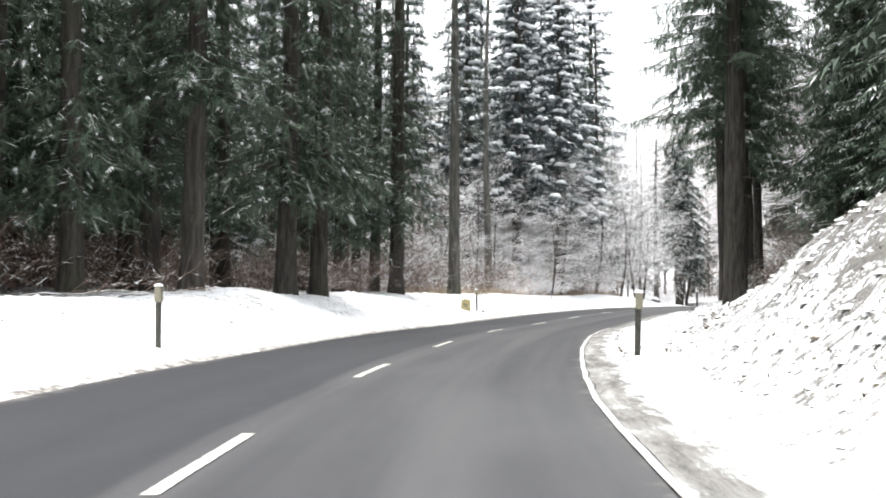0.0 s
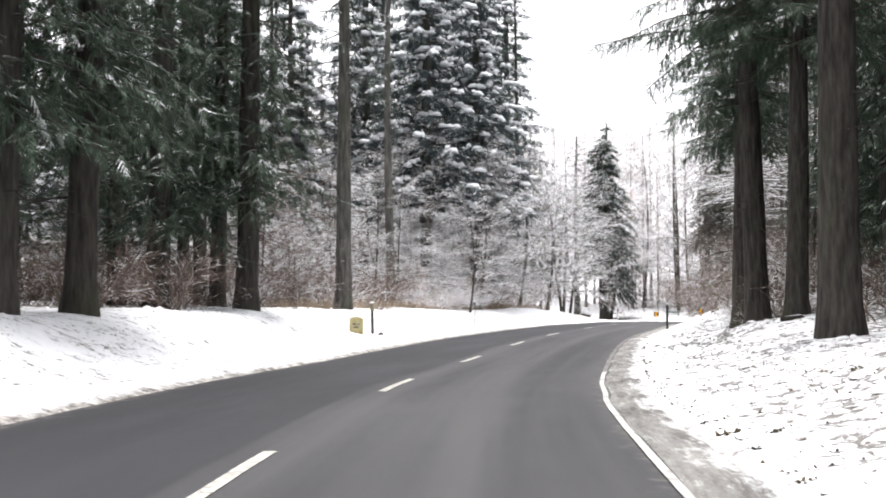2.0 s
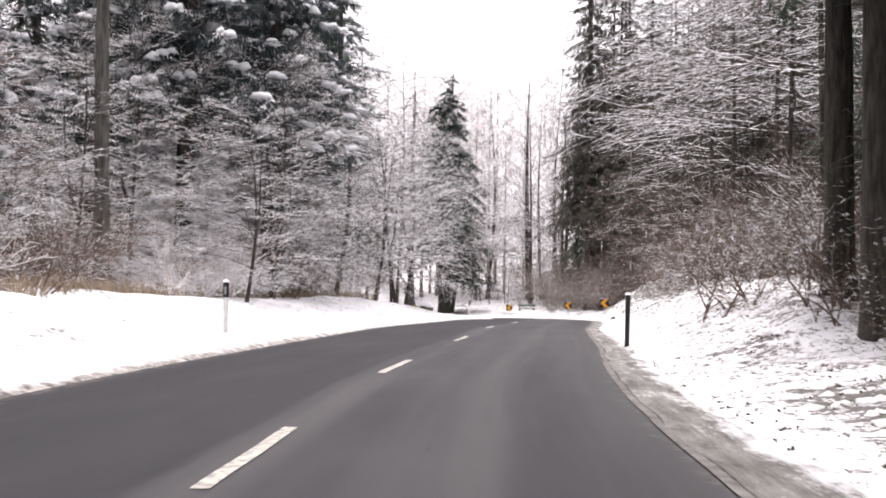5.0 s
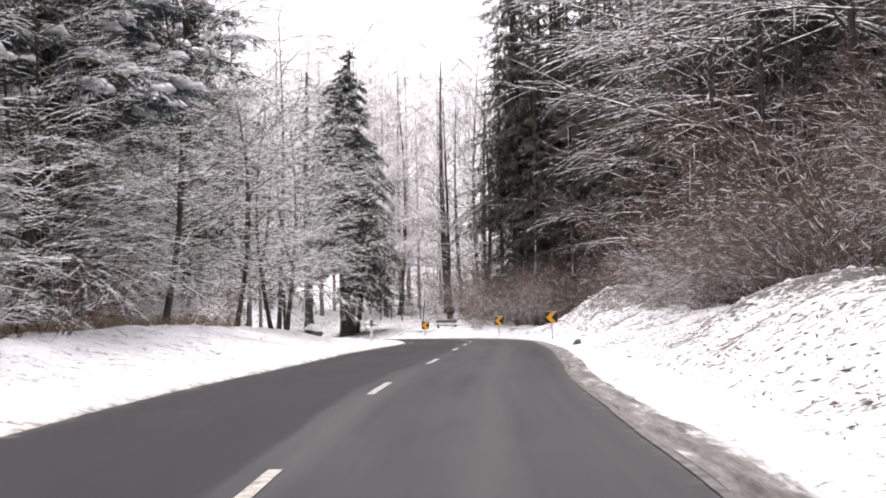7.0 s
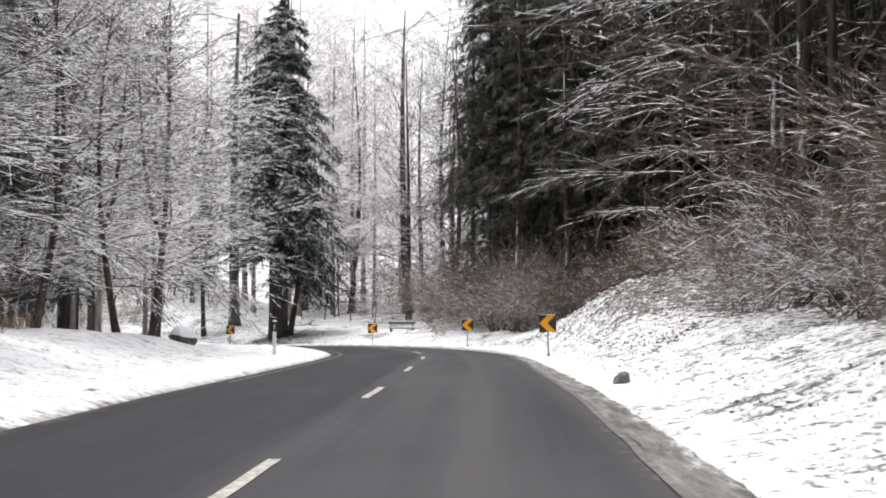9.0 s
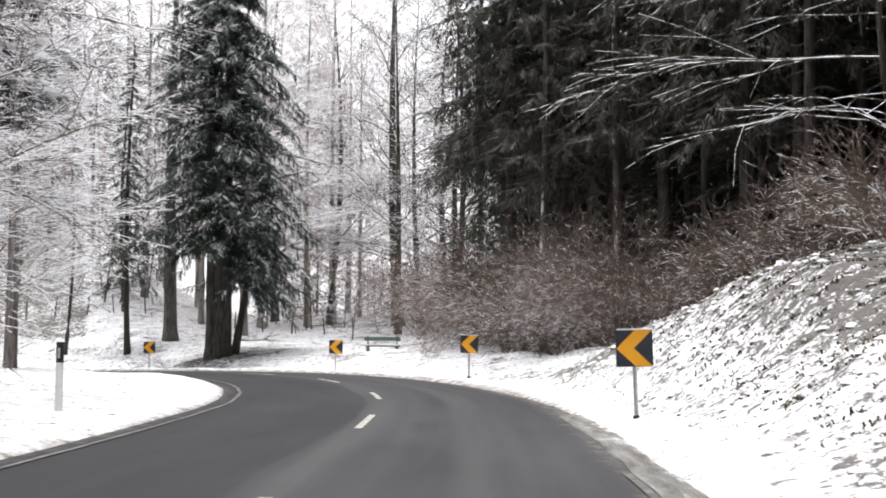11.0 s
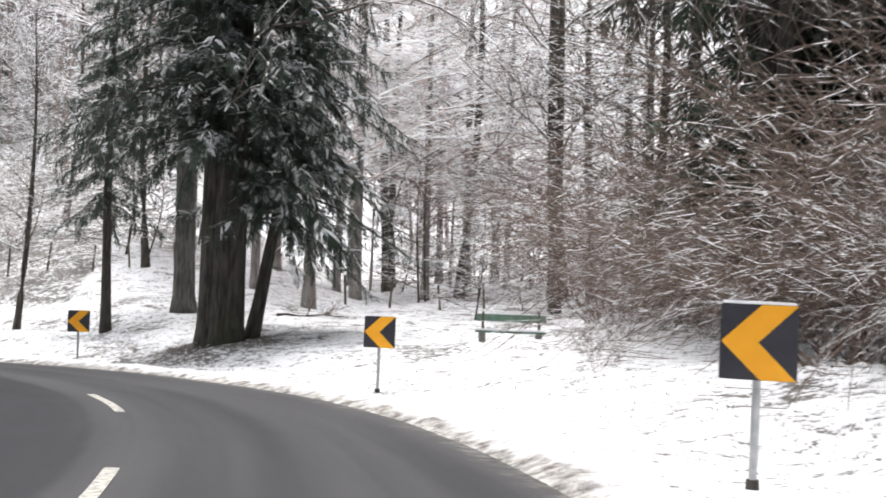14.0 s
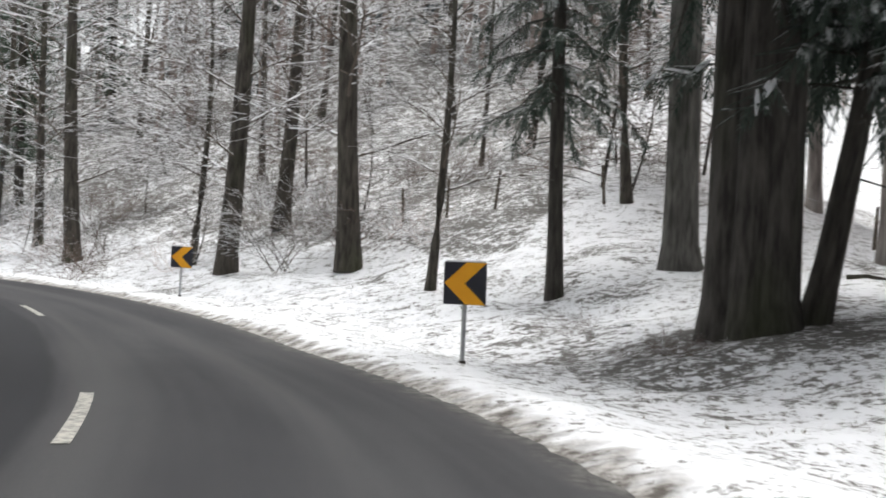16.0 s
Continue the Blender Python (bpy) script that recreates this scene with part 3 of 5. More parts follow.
def bough(crown, wood, rng, p, az, length, droop, lift, sprays, w, hang, snow=None, teeth=3, pad=1.0, most=9.0):
    """One conifer bough: a bowed stem with needle sprays to both sides and some hanging from it."""
    out = Vector((math.cos(az), math.sin(az), 0))
    side = Vector((-out.y, out.x, 0))
    stem = []
    for i in range(6):
        k = i / 5
        stem.append(p + out * (length * k) + Vector((0, 0, lift * length * k - droop * length * k * k + 0.10 * length * max(0, k - 0.7))) + side * (0.08 * length * math.sin(k * 3) * rng.uniform(-1, 1)))
    if sprays > 11:
        wood.tube(stem[::5] if sprays < 16 else [stem[0], stem[2], stem[3], stem[5]], [0.035 * (0.5 + length / 5), 0.012] if sprays < 16 else [0.035 * (1 - i / 4.5) * (0.5 + length / 5) for i in range(4)], 3)
    for i in range(sprays):
        k = 0.12 + 0.88 * (i + rng.random()) / sprays
        q = along(stem, k)
        sgn = 1 if i % 2 else -1
        reach = min(most, length * (0.15 + 0.24 * (1 - abs(k - 0.45)))) * rng.uniform(0.7, 1.25)
        d = side * sgn * rng.uniform(0.6, 1.0) + out * rng.uniform(0.35, 0.9) + Vector((0, 0, rng.uniform(-0.4 - droop, 0.05 - 0.4 * droop)))
        crown.spray(q, d, reach, w * rng.uniform(0.7, 1.3), teeth)
        if rng.random() < hang:
            d = Vector((rng.uniform(-0.35, 0.35), rng.uniform(-0.35, 0.35), -1)) + out * 0.25
            crown.spray(q + d * 0.05, d, reach * rng.uniform(0.5, 1.0), w * rng.uniform(0.7, 1.2), teeth)
    crown.spray(stem[-1] - out * 0.1, out + Vector((0, 0, -0.25)), 0.22 * length + 0.15, w)
    if snow is not None and pad < 1:
        for j in range(rng.randrange(2, 7)):
            k = rng.uniform(0.35, 1.0)
            q = along(stem, k) + Vector((rng.uniform(-0.1, 0.1), rng.uniform(-0.1, 0.1), 0.02))
            d = out * rng.uniform(0.2, 1.0) + side * rng.uniform(-1.0, 1.0) + Vector((0, 0, -0.35 - droop * k))
            l = rng.uniform(0.12, 0.42)
            snow.tube([q, q + d * l * 0.5 + Vector((0, 0, 0.03)), q + d * l], [0.018, rng.uniform(0.02, 0.045), 0.012], 5)
    if snow is not None:
        for i in range(1, 5):
            if rng.random() < (0.12 + 0.14 * i if pad > 1 else 0.12):
                for j in range(3 if pad > 1 else 1):
                    a, b = stem[i], stem[i + 1]
                    ww = pad * min(w, 0.2) * rng.uniform(0.35, 0.85) * (1.2 - i * 0.12)
                    up = Vector((0, 0, (0.03 + 0.03 * rng.random()) * pad))
                    m = a.lerp(b, rng.random()) + side * rng.uniform(-1, 1) * ww * (0.9 if pad > 1 else 0.3)
                    l = (b - a).length * rng.uniform(0.3, 0.55)
                    ring = [m + out * (l * math.cos(q) * rng.uniform(0.75, 1.2)) + side * (ww * math.sin(q) * rng.uniform(0.75, 1.2)) - up * rng.uniform(0.0, 0.9) for q in (1.047 * n for n in range(6))]
                    mid = [m + (v - m) * 0.55 + up * 1.4 for v in ring]
                    fs = [(n, (n + 1) % 6, 6 + (n + 1) % 6, 6 + n) for n in range(6)] + [(6, 7, 8, 9, 10, 11)] + [(5, 4, 3, 2, 1, 0)]
                    snow.add(ring + mid, fs)


def conifer(seed, h, r, crown0, reach0, reach1, boughs, sprays, w, needle, bark_m, droop=0.35, lift=0.08, hang=0.35, snow=False, stubs=20, gap=0.0, tags=("", ""), sides=9, low=1.05, teeth=3, pad=1.0, most=9.0):
    rng = random.Random(seed)
    ob = new("spruce")
    tagged(ob, tags[0], tags[1])
    tb, pts = trunk_build(rng, h, r, sides)
    crown, wood, pads = Build(), Build(), (Build() if snow else None)
    for i in range(stubs):
        z = rng.uniform(1.6, max(2.4, crown0))
        p, a, l = at_height(pts, z), rng.uniform(0, 6.28), rng.uniform(0.4, 1.8)
        d = Vector((math.cos(a), math.sin(a), 0))
        wood.tube([p, p + d * l * 0.5 + Vector((0, 0, -0.04)), p + d * l + Vector((0, 0, -0.22 * l))], [0.022, 0.014, 0.006], 3)
    for i in range(boughs):
        k = (i + rng.random()) / boughs
        z = crown0 + (h - crown0 - 0.3) * k ** low
        if rng.random() < gap:
            continue
        reach = (reach0 + (reach1 - reach0) * k ** low) * rng.uniform(0.65, 1.15)
        bough(crown, wood, rng, at_height(pts, z), i * 2.39996 + rng.uniform(-0.4, 0.4), reach, droop * rng.uniform(0.6, 1.3), lift + 0.25 * k, max(5, int(sprays * (0.45 + 0.55 * reach / max(reach0, 0.1)))), w, hang, pads, teeth, pad, most)
    crown.spray(Vector(pts[-1]) - Vector((0, 0, 0.5)), Vector((0, 0, 1)), 1.2, 0.08)
    part("trunk", tb, bark_m, ob, smooth=True)
    part("dead_wood", wood, M_BARK_SPRUCE, ob, kind="stuff")
    part("crown", crown, needle, ob, kind="stuff")
    if snow:
        part("snow_load", pads, M_SNOW, ob, "pads of fresh snow", True, "stuff")
    return ob


def limb(b, rng, p, d, length, r, depth, spread, droop, kids, wig=0.18, low=0.006):
    """A bare branch that forks again and again."""
    n = ((3, 5, 6, 7) if low < 0.008 or wig > 0.25 else (2, 3, 5, 6))[min(3, depth)]
    pts, q, dd, seg = [p], p.copy(), d.normalized(), length / (n - 1)
    for i in range(n - 1):
        dd = (dd + Vector((rng.uniform(-wig, wig), rng.uniform(-wig, wig), rng.uniform(-wig, wig) - droop))).normalized()
        if q.z < 0.35 and dd.z < 0.03:
            dd.z = 0.03
        q = q + dd * seg
        pts.append(q.copy())
    b.tube(pts, [max(low, r * (1 - 0.75 * i / (n - 1))) for i in range(n)], 4 if depth >= 2 else 3)
    if depth > 0:
        for j in range(kids[0]):
            k = 0.18 + 0.82 * (j + rng.random()) / kids[0]
            q = along(pts, k)
            a = along(pts, min(0.99, k + 0.1)) - along(pts, max(0, k - 0.1))
            a.normalize()
            o = a.cross(Vector((rng.uniform(-1, 1), rng.uniform(-1, 1), rng.uniform(-0.5, 1)))).normalized()
            nd = a * (1 - spread) + o * spread
            nd.z *= 0.75
            limb(b, rng, q, nd, length * rng.uniform(0.35, 0.66) * (1.15 - 0.5 * k), r * 0.5 * (1.1 - 0.5 * k), depth - 1, spread, droop * 0.7, kids[1:], wig, low)


def fan(b, rng, p, d, length, r, low, n2=12, n3=5, sag=0.25, flat=0.28, wig=0.07):
    """A long arching bough with side shoots to left and right, lying in one leaning plane."""
    def run(q, dd, l, n, drop):
        pts, seg = [q.copy()], l / (n - 1)
        for i in range(n - 1):
            turn = drop if i < 0.65 * n else -0.6 * drop
            dd = (dd + Vector((rng.uniform(-wig, wig), rng.uniform(-wig, wig), rng.uniform(-wig, wig) - turn / n))).normalized()
            if q.z < 0.35 and dd.z < 0.03:
                dd.z = 0.03
            q = q + dd * seg
            pts.append(q.copy())
        return pts

    def shoots(pts, l, count, lo, depth, rr):
        for j in range(count):
            k = lo + (1 - lo) * (j + 0.7 * rng.random()) / count
            q = along(pts, k)
            a = (along(pts, min(0.999, k + 0.12)) - along(pts, max(0, k - 0.12))).normalized()
            side = a.cross(Vector((0, 0, 1)))
            side = side.normalized() if side.length > 0.15 else Vector((rng.uniform(-1, 1), rng.uniform(-1, 1), 0)).normalized()
            o = side * (1 if j % 2 else -1) + Vector((0, 0, rng.uniform(-flat, flat)))
            w = rng.uniform(0.4, 1.15)
            ll = l * (0.62 * (1 - k) + 0.13) * rng.uniform(0.65, 1.25)
            kid = run(q, (a + o * w).normalized(), ll, 4 if depth else 3, sag * 0.6)
            r1 = max(low, rr * 0.5 * (1 - 0.6 * k))
            b.tube(kid, [max(low * 0.8, r1 * (1 - 0.6 * i / (len(kid) - 1))) for i in range(len(kid))], 3)
            if depth:
                shoots(kid, ll, n3, 0.15, depth - 1, r1)

    main = run(p, d.normalized(), length, 8, sag)
    b.tube(main, [max(low, r * (1 - 0.8 * i / 7)) for i in range(8)], 4)
    shoots(main, length, n2, 0.10, 1, r)


def bare_tree(seed, h, r, first, limbs, reach, kids, twig, bark_m, up=0.35, tags=("", ""), lean=0.3, low=0.009, side_bias=None, fork=0, big=True, low_limbs=1.0, wig=0.22, bow=0.03):
    """A leafless broadleaf tree: a bending trunk with long forking limbs."""
    rng = random.Random(seed)
    ob = new("bare_tree")
    tagged(ob, tags[0], tags[1])
    tb, pts = trunk_build(rng, h, r, 8, lean, 1.3, 0.12, 10)
    if fork:
        p = at_height(pts, h * 0.3)
        q = p + Vector((fork, 0.2, h * 0.25))
        tb.tube([p, p + (q - p) * 0.4 + Vector((0.15, 0, 0)), q, q + Vector((fork * 0.4, 0, h * 0.35))], [r * 0.7, r * 0.6, r * 0.45, r * 0.1], 7)
    part("trunk", tb, bark_m, ob, smooth=True)
    whole = Build()
    for i in range(limbs):
        b = Build() if big else whole
        k = (i + rng.random()) / limbs
        z = first + (h - first) * k ** low_limbs
        a = i * 2.39996 + rng.uniform(-0.5, 0.5)
        if side_bias is not None and rng.random() < 0.6:
            a = side_bias + rng.uniform(-0.8, 0.8)
        d = Vector((math.cos(a), math.sin(a), up + 0.5 * k))
        fan(b, rng, at_height(pts, z), d, reach * (1 - 0.55 * k) * rng.uniform(0.75, 1.25), min(r, 0.2) * 0.2 * (1 - 0.6 * k) + 0.014, low, kids[0] * 2, kids[1], bow * 8, 0.38, wig * 0.6)
        if big:
            part("limb", b, twig, ob)
    if not big:
        part("twiggery", whole, twig, ob, kind="stuff")
    return ob


def shrub(seed, stems, h, spread, kids, twig, tags, low=0.006, droop=0.05):
    rng = random.Random(seed)
    ob = new("shrub")
    tagged(ob, tags[0], tags[1])
    for i in range(stems):
        b = Build()
        a = rng.uniform(0, 6.28)
        d = Vector((math.cos(a) * spread, math.sin(a) * spread, rng.uniform(0.5, 1.1)))
        limb(b, rng, Vector((rng.uniform(-0.5, 0.5), rng.uniform(-0.5, 0.5), 0)), d, h * rng.uniform(0.6, 1.15), 0.03 * rng.uniform(0.6, 1.2), len(kids), 0.42, droop, kids, 0.18, low)
        part("stem", b, twig, ob)
    return ob


rnd = random.Random(7)


def stand_spruce(i):
    return lambda: conifer(100 + i, (27, 25, 29, 26)[i], (0.33, 0.27, 0.38, 0.30)[i], (3.4, 4.6, 2.8, 4.0)[i], (2.3, 2.0, 2.6, 2.2)[i], 0.9, 145, 13, 0.12, M_NEEDLE_DARK, M_BARK_SPRUCE, 0.5, 0.05, 0.6, stubs=20, low=1.6, teeth=5)


def back_spruce(i):
    return lambda: conifer(120 + i, (25, 27, 24)[i], (0.24, 0.28, 0.22)[i], (4.0, 3.0, 5.0)[i], (2.8, 2.6, 3.0)[i], 1.0, 92, 9, 0.28, M_NEEDLE_DARK, M_BARK_SPRUCE, 0.5, 0.05, 0.4, stubs=10, sides=7, low=1.4)


def right_spruce(i):
    return lambda: conifer(150 + i, (26, 28)[i], (0.36, 0.42)[i], (8.6, 9.2)[i], (4.0, 3.4)[i], 0.9, 90, 40, 0.11, M_NEEDLE_DARK, M_BARK_SPRUCE, 0.34, 0.10, 0.8, stubs=22, low=1.5, teeth=4, most=0.7)


def snowy_spruce(i):
    return lambda: conifer(200 + i, (33, 30, 24)[i], (0.40, 0.34, 0.26)[i], (7.2, 3.0, 1.5)[i], (4.6, 4.3, 3.4)[i], 0.9, (125, 120, 95)[i], 22, 0.26, M_NEEDLE_SNOW, M_BARK_SPRUCE, 0.42, 0.12, 0.7, snow=True, stubs=12, low=1.25, teeth=4, pad=2.9)


def plantation_spruce(i):
    return lambda: conifer(300 + i, (22, 24, 23)[i], (0.17, 0.21, 0.19)[i], (8.6, 9.6, 7.6)[i], (2.4, 2.3, 2.5)[i], 0.8, 62, 10, 0.22, M_NEEDLE_SHADE, (M_BARK_SPRUCE, M_BARK_BLOWN, M_BARK_BLOWN)[i], 0.45, 0.05, 0.4, stubs=34, sides=7, low=1.3)


def bend_spruce(i):
    return lambda: conifer(340 + i, (34, 31)[i], 0.26, (8.0, 6.5)[i], 3.3, 1.1, 130, 13, 0.24, M_NEEDLE_SHADE, M_BARK_SPRUCE, 0.5, 0.05, 0.6, stubs=30, sides=7, low=1.3)


T_STAND = ("tall dark spruce of the roadside stand with a bare lower trunk", "spruce tree", "spruces of the roadside stand")
T_RIGHT = ("tall spruce on the snowy bank with drooping dark boughs", "spruce tree", "spruces on the bank")
T_SNOWY = ("spruce with boughs heavily laden with snow", "spruce tree", "snow-laden spruces")
T_PLANT = ("slender dark spruce in the dense plantation above the bank", "spruce tree", "plantation spruces")
T_BEECH = ("leafless tree with snow lying along its branches", "bare tree", "leafless trees")
T_SAP = ("leafless sapling with snow-lined twigs", "sapling", "leafless saplings")
T_SHRUB = ("leafless brown shrub dusted with snow", "shrub", "roadside shrubs")

# the dark stand on the inside of the first bend
for k, (x, y, sz) in enumerate([(-0.1, 54.2, 1.0), (-1.2, 56.5, 0.95), (-2.4, 53.0, 0.9), (-2.3, 43.5, 1.05), (-3.0, 40.6, 1.0), (-4.8, 35.1, 1.25), (-7.2, 32.5, 0.95)]):
    place(("stand", k % 4), stand_spruce(k % 4), x, y, rnd.uniform(0, 360), sz, tags=T_STAND)
for x, y in [(-9.5, 29), (-6.5, 37.5), (-6.2, 47), (-4.5, 58), (-8.5, 42), (-7.5, 52), (-12, 34), (-10.5, 23.5)]:
    k = rnd.randrange(4)
    place(("stand", k), stand_spruce(k), x, y, rnd.uniform(0, 360), rnd.uniform(0.8, 1.0), tags=T_STAND)
deep = []
for gx in range(9):
    for gy in range(15):
        x = -10.5 - gx * 2.9 + rnd.uniform(-1.1, 1.1)
        y = 20 + gy * 3.3 + rnd.uniform(-1.2, 1.2)
        if y > 66:
            continue
        k = rnd.randrange(3)
        if gx < 4:
            place(("back", k), back_spruce(k), x, y, rnd.uniform(0, 360), rnd.uniform(0.8, 1.1), tags=T_STAND)
        else:
            deep.append((x, y))

for x, y, i in [(-2.5, 63, 0), (-5.5, 63.5, 1), (-4, 69, 2), (-8, 70, 0), (15.2, 33, 1), (17.5, 40, 0), (13.8, 27.5, 2), (18, 30, 1), (14.8, 21, 0)]:
    place(("back", i), back_spruce(i), x, y, 40 * x, 1.1, tags=T_STAND)
# lone trunks beside the milestone
place("lone", lambda: conifer(161, 27, 0.36, 9.5, 2.4, 0.8, 60, 14, 0.10, M_NEEDLE_DUST, M_BARK_PINE, 0.45, 0.05, 0.5, stubs=40), 2.5, 70.5, 20, 1.0, tags=("straight grey-barked spruce standing behind the milestone", "spruce tree"))
place("lone2", lambda: conifer(162, 25, 0.26, 10, 2.0, 0.7, 50, 13, 0.10, M_NEEDLE_DUST, M_BARK_PINE, 0.45, 0.05, 0.5, stubs=40), 5.0, 84.4, 70, 1.0, tags=("slim grey-barked spruce among snowy brush", "spruce tree"))

# spruces on the right bank
for k, (x, y, sz) in enumerate([(9.6, 19.5, 0.9), (11.1, 40.0, 0.85), (13.3, 50.3, 1.0), (15.1, 57.0, 0.9), (17.3, 62.6, 0.85), (18.7, 66.0, 0.8), (12.9, 46.6, 0.8)]):
    place(("right", k % 2), right_spruce(k % 2), x, y, (40, 200, 110, 300, 20, 160, 250)[k], sz, tags=T_RIGHT)
for gx in range(6):
    for gy in range(14):
        x = 13.5 + gx * 3.6 + rnd.uniform(-1.2, 1.2) + gy * 0.45
        y = 16 + gy * 4.0 + rnd.uniform(-1.5, 1.5)
        if x < C[np.argmin(abs(C[:, 1] - y)), 0] + 11.5:
            continue
        if gx > 2:
            deep.append((x, y))
            continue
        k = rnd.randrange(3)
        place(("back", k), back_spruce(k), x, y, rnd.uniform(0, 360), rnd.uniform(0.85, 1.1), tags=T_STAND)

# snow-laden spruces beyond the brush
for k, (x, y, i, sz) in enumerate([(7.4, 94.0, 0, 1.0), (11.2, 101, 0, 0.9), (12.0, 107, 0, 1.05), (3.5, 100, 0, 1.0), (9.0, 110, 0, 1.1), (-1, 96, 2, 1.15), (-5, 88, 1, 1.0), (-7, 100, 0, 1.1), (-9, 78, 2, 1.1), (-12, 90, 1, 1.1), (-14, 72, 0, 1.0), (19.8, 151.0, 0, 1.4), (14.5, 148, 1, 1.35), (10.5, 154, 0, 1.35), (4, 118, 1, 1.1), (16, 157, 1, 1.3)]):
    place(("snowy", i), snowy_spruce(i), x, y, rnd.uniform(0, 360), sz, tags=T_SNOWY)
for gx in range(9):
    for gy in range(7):
        x, y = -34 + gx * 4.6 + rnd.uniform(-1.5, 1.5), 96 + gy * 4.6 + rnd.uniform(-1.5, 1.5)
        if x > -1 + (gy > 3) * 4:
            continue
        deep.append((x, y))
for x, y in [(3, 124), (7, 128), (11, 122), (13, 130), (9, 136), (4, 133), (14, 138), (0, 128), (6, 141), (11, 143), (1, 140)]:
    deep.append((x, y))
for x, y, i in [(17.0, 121.5, 0), (14.0, 119.0, 1), (15.2, 125.5, 2), (11.0, 115.5, 0), (8.0, 112.0, 2), (12.0, 126.0, 1), (5.0, 108.0, 1)]:
    place(("back", i), back_spruce(i), x, y, 50 * x, 1.15, tags=T_STAND)
# dark spruces by the second bend
for k, (x, y, sz) in enumerate([(44.6, 151.2, 1.1), (46.6, 147, 1.0), (46.4, 156, 1.05), (48.6, 151, 1.1), (49.8, 158, 1.0), (47.2, 142.5, 0.95), (43.9, 149.0, 0.95), (45.3, 144.6, 1.0), (45.4, 138, 0.9), (44.8, 132, 0.9)]):
    place(("bend", k % 2), bend_spruce(k % 2), x, y, 67 * k, sz, tags=T_PLANT)
for x, y in [(45.2, 152.5), (47.6, 149), (49, 154), (52, 148), (51.5, 157), (55, 152), (54.5, 162), (56.5, 146), (49.5, 143.5), (53, 141.5), (47.2, 139.5), (50.5, 136), (58, 157), (59, 138), (55.5, 134), (60.5, 148)]:
    k = rnd.randrange(3)
    place(("back", k), back_spruce(k), x, y, rnd.uniform(0, 360), rnd.uniform(0.95, 1.15), tags=T_STAND)
for gx in range(7):
    for gy in range(16):
        x = 36 + gx * 2.9 + rnd.uniform(-1, 1) + max(0, gy - 5) * 0.5
        y = 96 + gy * 3.1 + rnd.uniform(-1, 1)
        if x < C[np.argmin(abs(C[:, 1] - y)), 0] + 10.0:
            continue
        if gx > 3:
            deep.append((x, y))
            continue
        k = rnd.randrange(3)
        place(("plant", k), plantation_spruce(k), x, y, rnd.uniform(0, 360), rnd.uniform(0.85, 1.1), tags=T_PLANT)


for gx in range(6):
    for gy in range(13):
        x, y = 60 + gx * 3.8 + rnd.uniform(-1.5, 1.5), 92 + gy * 4.6 + rnd.uniform(-1.5, 1.5)
        deep.append((x, y))


def deep_woods(spots):
    """The closed evergreen woods behind the nearer trees, too deep to be told apart."""
    rng = random.Random(61)
    wood, crown = Build(), Build()
    for x, y in spots:
        z, h, base = gz(x, y) - 0.2, rng.uniform(21, 28), 2.6 if x > 46 else 7.5 if y > 90 and x < 16 else 2.6
        wood.tube([(x, y, z), (x, y, z + h * 0.5), (x, y, z + h)], [0.22, 0.16, 0.03], 6)
        for i in range(160):
            t = ((i + rng.random()) / 160) ** 1.3
            a = i * 2.39996
            l = (3.0 * (1 - t) + 0.7) * rng.uniform(0.7, 1.15)
            crown.spray(Vector((x, y, z + base + (h - base - 0.2) * t)), Vector((math.cos(a), math.sin(a), -0.5 + rng.uniform(-0.15, 0.25))), l, 0.55 * (1 - 0.5 * t))
    tagged(new("deep_wood_trunks", wood.mesh("deep_wood_trunks", M_BARK_SPRUCE)), "dark trunks deep in the spruce wood", "woods", kind="stuff")
    tagged(new("deep_wood_crowns", crown.mesh("deep_wood_crowns", M_NEEDLE_SHADE)), "dark evergreen crowns deep in the spruce wood", "woods", kind="stuff")


for k in range(60):
    y = rnd.uniform(22, 78)
    x = C[np.argmin(abs(C[:, 1] - y)), 0] + rnd.uniform(11.5, 24)
    i = rnd.randrange(3)
    place(("back", i), back_spruce(i), x, y, rnd.uniform(0, 360), rnd.uniform(0.85, 1.1), tags=T_STAND)
for k in range(150):
    y = rnd.uniform(12, 95)
    deep.append((C[np.argmin(abs(C[:, 1] - y)), 0] + rnd.uniform(24, 50), y))
for k in range(110):
    deep.append((rnd.uniform(-62, -34), rnd.uniform(15, 95)))
for k in range(40):
    deep.append((rnd.uniform(46, 66), rnd.uniform(128, 170)))
for k in range(46):
    x, y = rnd.uniform(-48, 7), rnd.uniform(186, 236)
    i = rnd.randrange(3)
    place(("back", i), back_spruce(i), x, y, rnd.uniform(0, 360), rnd.uniform(0.85, 1.1), tags=T_STAND)
deep_woods(deep)


